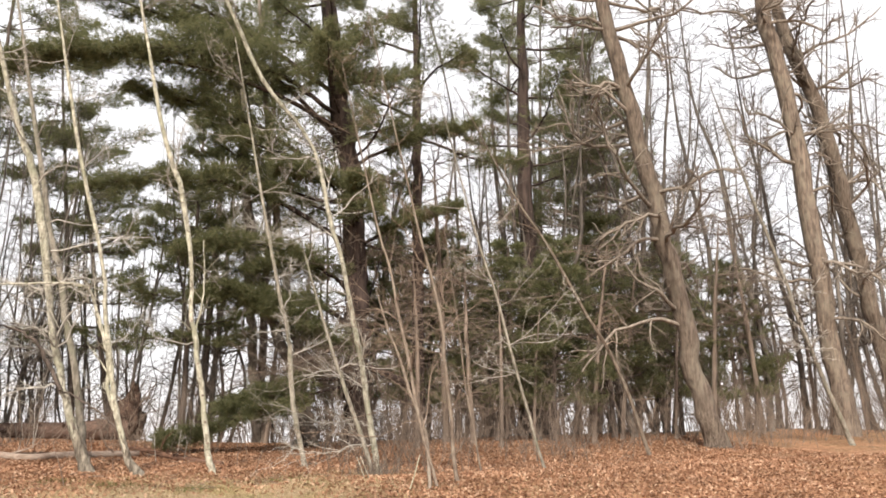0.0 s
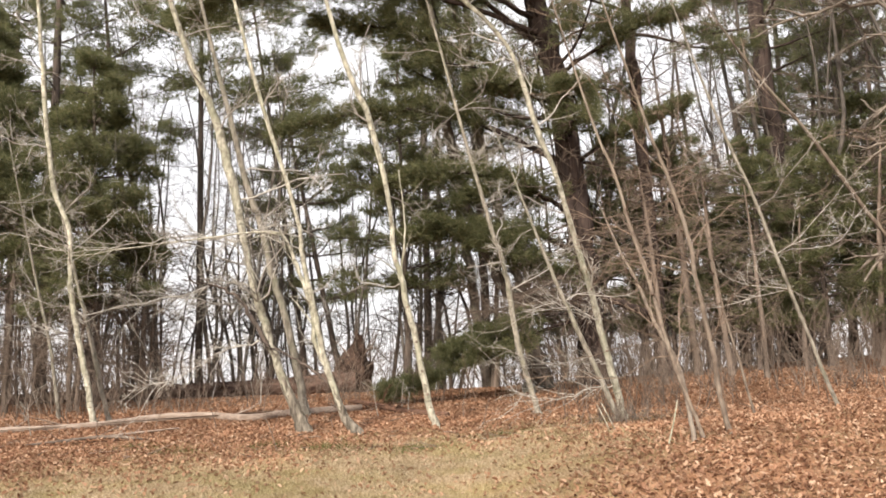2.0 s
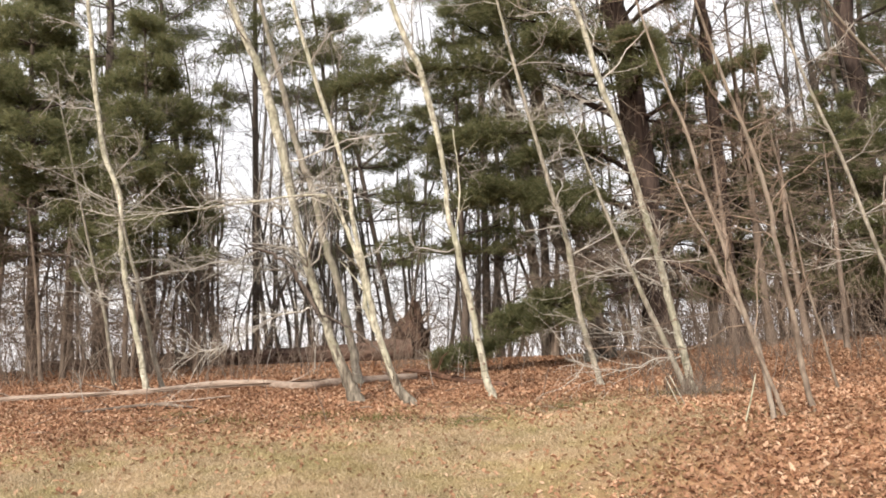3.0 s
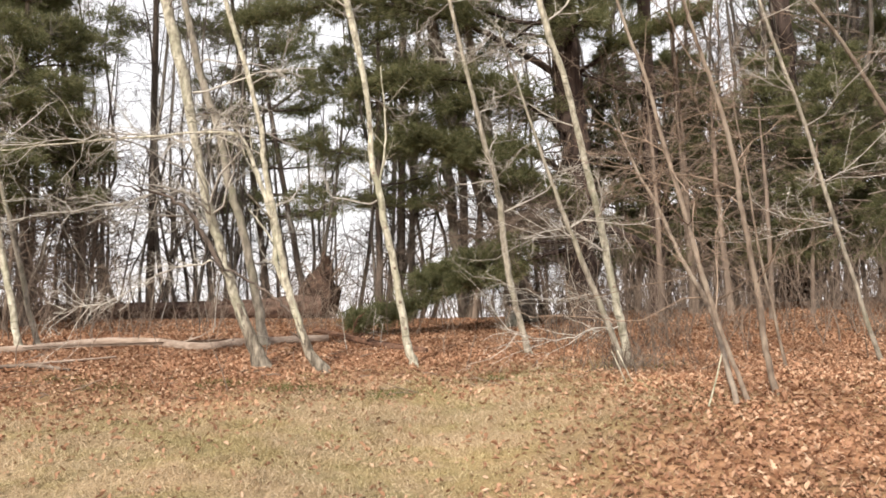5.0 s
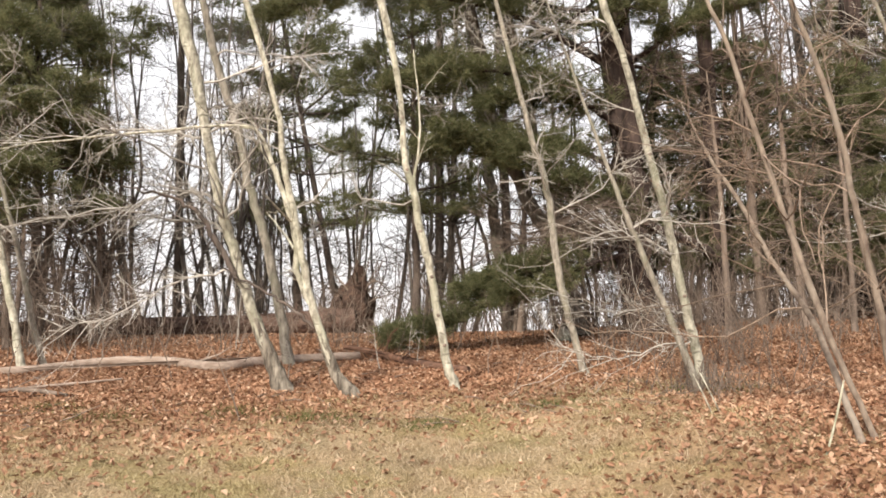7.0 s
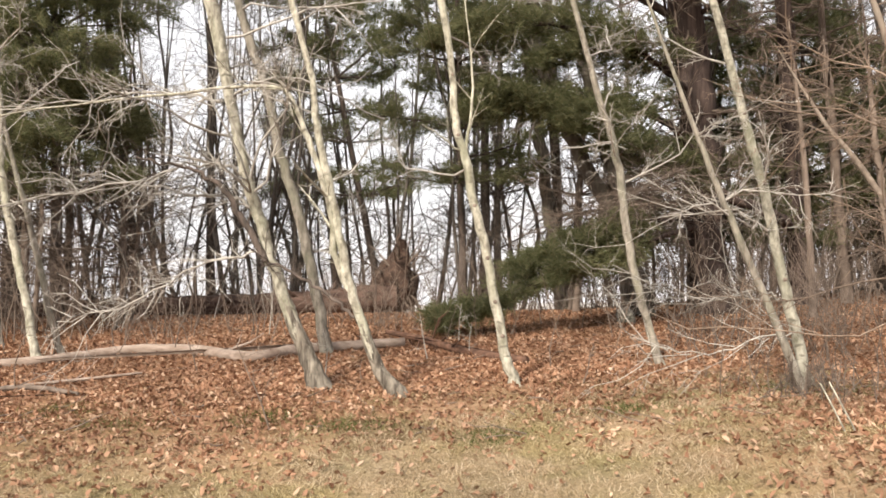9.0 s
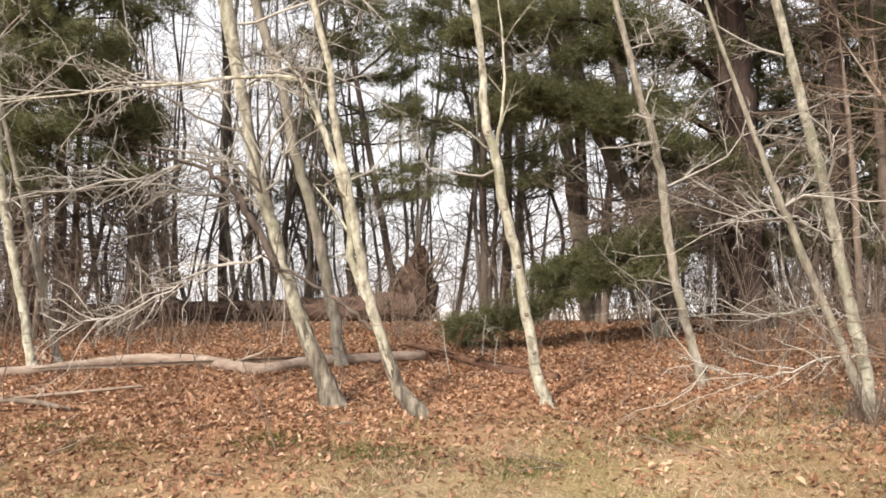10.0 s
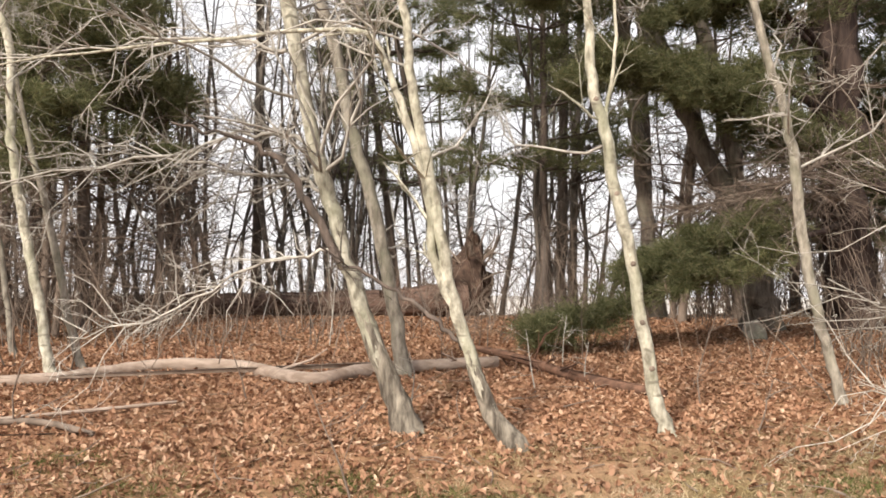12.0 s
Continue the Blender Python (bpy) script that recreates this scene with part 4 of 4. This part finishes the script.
fallen_tree = fallen_log("fallen_tree", [(0.35, 20.5, 2.10, 0.26), (-0.6, 20.4, 2.03, 0.21), (-1.6, 20.3, 1.99, 0.195), (-3.0, 20.1, 1.97, 0.18), (-4.6, 19.8, 1.94, 0.16), (-7.0, 19.4, 1.88, 0.13)],
           "fallen brown tree with its upturned earthy root plate", FALLEN, 78, 14, 16, "fallen tree")


def root_plate():
    rng = np.random.default_rng(79)
    at = np.array((-0.07, 0.1, -0.30))
    bm = bmesh.new()
    bmesh.ops.create_icosphere(bm, subdivisions=4, radius=1)
    for v in bm.verts:
        n = noise.fractal(v.co * 2.2, 0.7, 2.0, 5)
        s = 1 + 0.28 * n
        peak = 1 + 0.35 * max(0, v.co.z) ** 2
        v.co = Vector((v.co.x * 0.43 * s * (1 - 0.45 * max(0, v.co.z)) + 0.16 * v.co.z, v.co.y * 0.26 * s, v.co.z * 0.66 * s * peak + 0.38))
    for f in bm.faces:
        f.smooth = True
    me = bpy.data.meshes.new("root_plate")
    bm.to_mesh(me)
    me.materials.append(ROOT)
    ob = new("root_plate", me)
    ob.parent, ob.location = fallen_tree, at
    tagged(ob, "root plate clotted with red-brown earth")
    for _ in range(26):
        a = rng.uniform(0, 2 * math.pi)
        d = np.array((math.cos(a) * 0.8, rng.normal(-0.5, 0.5), math.sin(a)))
        geo = Geo()
        bough(geo, np.array((0.1 + d[0] * 0.3, -0.1, 0.5 + d[2] * 0.35)), d, rng.uniform(0.35, 0.9), 0.02, rng, 2, 3, 0, 0.25)
        part("root", geo, DEAD, ob)


root_plate()


def stone(x, y, size, label, seed):
    rng = np.random.default_rng(seed)
    bm = bmesh.new()
    bmesh.ops.create_icosphere(bm, subdivisions=3, radius=1)
    for v in bm.verts:
        s = 1 + 0.3 * noise.fractal(v.co * 1.4 + Vector((seed, 0, 0)), 0.8, 2.0, 4)
        v.co = Vector((v.co.x * size[0] * s, v.co.y * size[1] * s, v.co.z * size[2] * s))
    me = bpy.data.meshes.new("stone")
    bm.to_mesh(me)
    me.materials.append(STONE)
    ob = new("stone", me)
    ob.location = (x, y, float(land(x, y)) + size[2] * 0.55)
    tagged(ob, label, "stone")


stone(3.52, 17.3, (0.13, 0.11, 0.15), "pale lichened stone at the foot of a grey trunk", 3)


def seedling(x, y, height, lean, seed, material):
    rng = np.random.default_rng(seed)
    root = thing("seedling", (x, y, float(land(x, y)) - 0.03), "thin bare seedling standing in the leaf litter", "seedling", "seedlings")
    geo = Geo()
    pts = wander((0, 0, 0), (lean[0], lean[1], 1), height, 6, rng, 0.08)
    geo.tube(pts, np.linspace(0.007, 0.003, len(pts)), 5)
    part("stem", geo, material, root)
    for k in (2, 3, 4, 5):
        geo = Geo()
        bough(geo, pts[k], rng.standard_normal(3) * (1, 1, 0.4) + (0, 0, 0.6), height * rng.uniform(0.25, 0.5), 0.003, rng, 1, 3)
        part("twig", geo, material, root)


for i, (x, y, h, lean) in enumerate([(-0.45, 11.95, 0.7, (-0.25, 0)), (-0.25, 13.9, 0.5, (0.1, 0)), (-2.4, 14.4, 0.45, (0.3, 0)), (-1.5, 14.2, 0.6, (-0.2, 0.1)), (1.15, 15.9, 0.5, (0.1, 0)),
                                     (2.4, 16.2, 0.8, (-0.35, 0)), (3.0, 14.2, 0.9, (-0.5, -0.1)), (1.2, 14.9, 0.4, (0, 0)), (2.9, 15.4, 0.7, (0.2, 0)), (-2.9, 15.9, 0.7, (0.15, 0)),
                                     (0.75, 14.6, 0.55, (-0.2, 0)), (5.2, 12.6, 0.7, (-0.3, 0)), (2.1, 13.4, 0.4, (0.3, 0)), (-3.9, 14.0, 0.5, (-0.2, 0)), (6.0, 11.6, 0.6, (-0.2, 0))]):
    seedling(x, y, h, lean, 300 + i, (DEAD, PALE_TWIG, RED_TWIG)[i % 3])
rng = np.random.default_rng(88)
for i in range(34):
    seedling(rng.uniform(-6, 4), rng.uniform(16.4, 19.6), rng.uniform(0.7, 1.7), rng.normal(0, 0.18, 2), 340 + i, (DEAD, FAR_BARK, PALE_TWIG)[i % 3])


# ---- leaf litter and grass ----
def scatter_leaves():
    rng = np.random.default_rng(91)
    n = 165000
    x = rng.uniform(-9, 13, n)
    y = 7.2 + rng.uniform(0, 1, n) ** 0.9 * 12.5
    m = litter(x + rng.normal(0, 0.25, n), y + rng.normal(0, 0.8, n))
    keep = rng.uniform(0, 1, n) < 0.07 + 0.93 * m ** 1.35
    x, y = x[keep], y[keep]
    n = len(x)
    ln, wd = rng.uniform(0.010, 0.034, n), rng.uniform(0.007, 0.02, n)
    a = rng.uniform(0, 2 * math.pi, n)
    pitch, curl = rng.normal(0, 0.55, n), rng.uniform(-0.3, 1.2, n)
    u = np.stack([np.cos(a) * np.cos(pitch), np.sin(a) * np.cos(pitch), np.sin(pitch)], 1)
    v = np.stack([-np.sin(a), np.cos(a), rng.normal(0, 0.35, n)], 1)
    v /= np.linalg.norm(v, axis=1)[:, None]
    w = np.cross(u, v)
    w *= np.sign(w[:, 2:3])
    c = np.stack([x, y, land(x, y) + rng.uniform(0.004, 0.03, n)], 1)
    L, Wd = ln[:, None], wd[:, None]
    up = w * (Wd * curl[:, None])
    verts = np.stack([c - u * L, c - u * L * 0.3 + v * Wd + up, c + u * L * 0.45 + v * Wd * 0.9 + up, c + u * L, c + u * L * 0.3 - v * Wd + up, c - u * L * 0.5 - v * Wd * 0.85 + up], 1)
    b = (np.arange(n) * 6)[:, None]
    faces = np.concatenate([b + np.array([[0, 4, 5, 5]]), b + np.array([[0, 3, 4, 4]]), b + np.array([[0, 1, 2, 2]]), b + np.array([[0, 2, 3, 3]])])
    geo = Geo()
    geo.add(verts.reshape(-1, 3), faces)
    tagged(new("leaf_litter", geo.mesh("leaf_litter", LEAF, False)), "curled dry brown oak leaves strewn over the ground", "leaf litter", kind="stuff")


def scatter_lobed_leaves():
    """Larger curled oak leaves with lobed outlines, lying on top of the rest."""
    rng = np.random.default_rng(94)
    n = 34000
    x, y = rng.uniform(-7, 9, n), 7.2 + rng.uniform(0, 1, n) * 9.5
    keep = rng.uniform(0, 1, n) < 0.02 + 0.98 * litter(x, y + rng.normal(0, 0.7, n)) ** 2
    x, y = x[keep], y[keep]
    n = len(x)
    a, size = rng.uniform(0, 2 * math.pi, n), rng.uniform(0.018, 0.043, n)
    pitch, roll = rng.normal(0, 0.45, n), rng.normal(0, 0.45, n)
    u = np.stack([np.cos(a) * np.cos(pitch), np.sin(a) * np.cos(pitch), np.sin(pitch)], 1)
    v = np.stack([-np.sin(a) * np.cos(roll), np.cos(a) * np.cos(roll), np.sin(roll)], 1)
    w = np.cross(u, v)
    w *= np.sign(w[:, 2:3])
    c = np.stack([x, y, land(x, y) + 0.016 + size * np.abs(np.sin(pitch)) * 0.6], 1)
    outline = [(-1, 0), (-0.55, 0.38), (-0.38, 0.2), (0.0, 0.5), (0.2, 0.26), (0.6, 0.36), (1, 0), (0.6, -0.36), (0.2, -0.26), (0.0, -0.5), (-0.38, -0.2), (-0.55, -0.38)]
    curl = rng.uniform(-0.1, 1.1, n)[:, None]
    s = size[:, None]
    ring = [c + u * s * p + v * s * q + w * s * curl * (q * q * 1.6 + 0.25 * p * p) + w * s * rng.normal(0, 0.26, (n, 1)) for p, q in outline]
    verts = np.stack([c] + ring, 1)
    m = len(outline)
    k = np.arange(m)
    fan = np.stack([np.zeros(m, int), 1 + k, 1 + (k + 1) % m, 1 + (k + 1) % m], 1)
    faces = (np.arange(n)[:, None, None] * (m + 1) + fan[None]).reshape(-1, 4)
    geo = Geo()
    geo.add(verts.reshape(-1, 3), faces)
    tagged(new("oak_leaves", geo.mesh("oak_leaves", LEAF, False)), "larger pale brown lobed oak leaves lying loose", "leaf litter", kind="stuff")


def scatter_twigs():
    """Broken twigs lying among the leaves."""
    rng = np.random.default_rng(95)
    geo = Geo()
    for _ in range(520):
        x, y = rng.uniform(-7, 9), rng.uniform(11.2, 19)
        a = rng.uniform(0, 2 * math.pi)
        pts = wander((x, y, float(land(x, y)) + 0.03), (math.cos(a), math.sin(a), rng.uniform(-0.05, 0.2)), rng.uniform(0.08, 0.38), 3, rng, 0.2)
        geo.tube(pts, np.linspace(rng.uniform(0.003, 0.007), 0.002, 4), 4)
    tagged(new("broken_twigs", geo.mesh("broken_twigs", DEAD)), "short brown broken twigs lying in the leaf litter", "twigs", kind="stuff")


def scatter_grass(name, material, n, box, size, label, seed, clump=0.0, spots=()):
    rng = np.random.default_rng(seed)
    if spots:
        k = rng.integers(0, len(spots), n)
        c = np.array(spots)[k]
        x, y = c[:, 0] + rng.normal(0, clump, n), c[:, 1] + rng.normal(0, clump * 0.8, n)
    else:
        x, y = rng.uniform(box[0], box[1], n), rng.uniform(box[2], box[3], n)
        cx, cy = rng.uniform(box[0], box[1], 900), rng.uniform(box[2], box[3], 900)
        k, tuft = rng.integers(0, 900, n), rng.uniform(0, 1, n) < 0.45
        x, y = np.where(tuft, cx[k] + rng.normal(0, 0.09, n), x), np.where(tuft, cy[k] + rng.normal(0, 0.07, n), y)
        keep = rng.uniform(0, 1, n) > 0.86 * litter(x + rng.normal(0, 0.3, n), y + rng.normal(0, 0.3, n))
        x, y = x[keep], y[keep]
    n = len(x)
    p = np.stack([x, y, land(x, y) - 0.004], 1)
    way = rng.normal(0, 0.75, (n, 3))
    way[:, 2] = rng.uniform(0.25, 1.0, n)
    way /= np.linalg.norm(way, axis=1)[:, None]
    side = np.cross(way, rng.standard_normal((n, 3)))
    side *= 0.0028 / np.linalg.norm(side, axis=1)[:, None]
    ln = rng.uniform(*size, n)[:, None]
    v = np.stack([p - side, p + side, p + way * ln], 1).reshape(-1, 3)
    f = np.arange(len(v)).reshape(-1, 3)
    geo = Geo()
    geo.add(v, np.column_stack([f, f[:, 2]]))
    tagged(new(name, geo.mesh(name, material, False)), label, "grass", kind="stuff")


scatter_leaves()
scatter_lobed_leaves()
scatter_twigs()
scatter_grass("dry_grass", GRASS, 330000, (-6, 5.5, 6.6, 13.6), (0.02, 0.075), "short dry straw-coloured lawn grass", 92)
scatter_grass("green_grass", GREEN, 5000, None, (0.04, 0.10), "small green tufts among dead grass and leaves", 93, 0.16,
              [(-1.6, 12.1), (0.1, 12.0), (4.1, 12.4), (3.7, 12.8), (-2.2, 12.6), (2.2, 12.2), (1.1, 11.6), (-0.6, 12.3)])
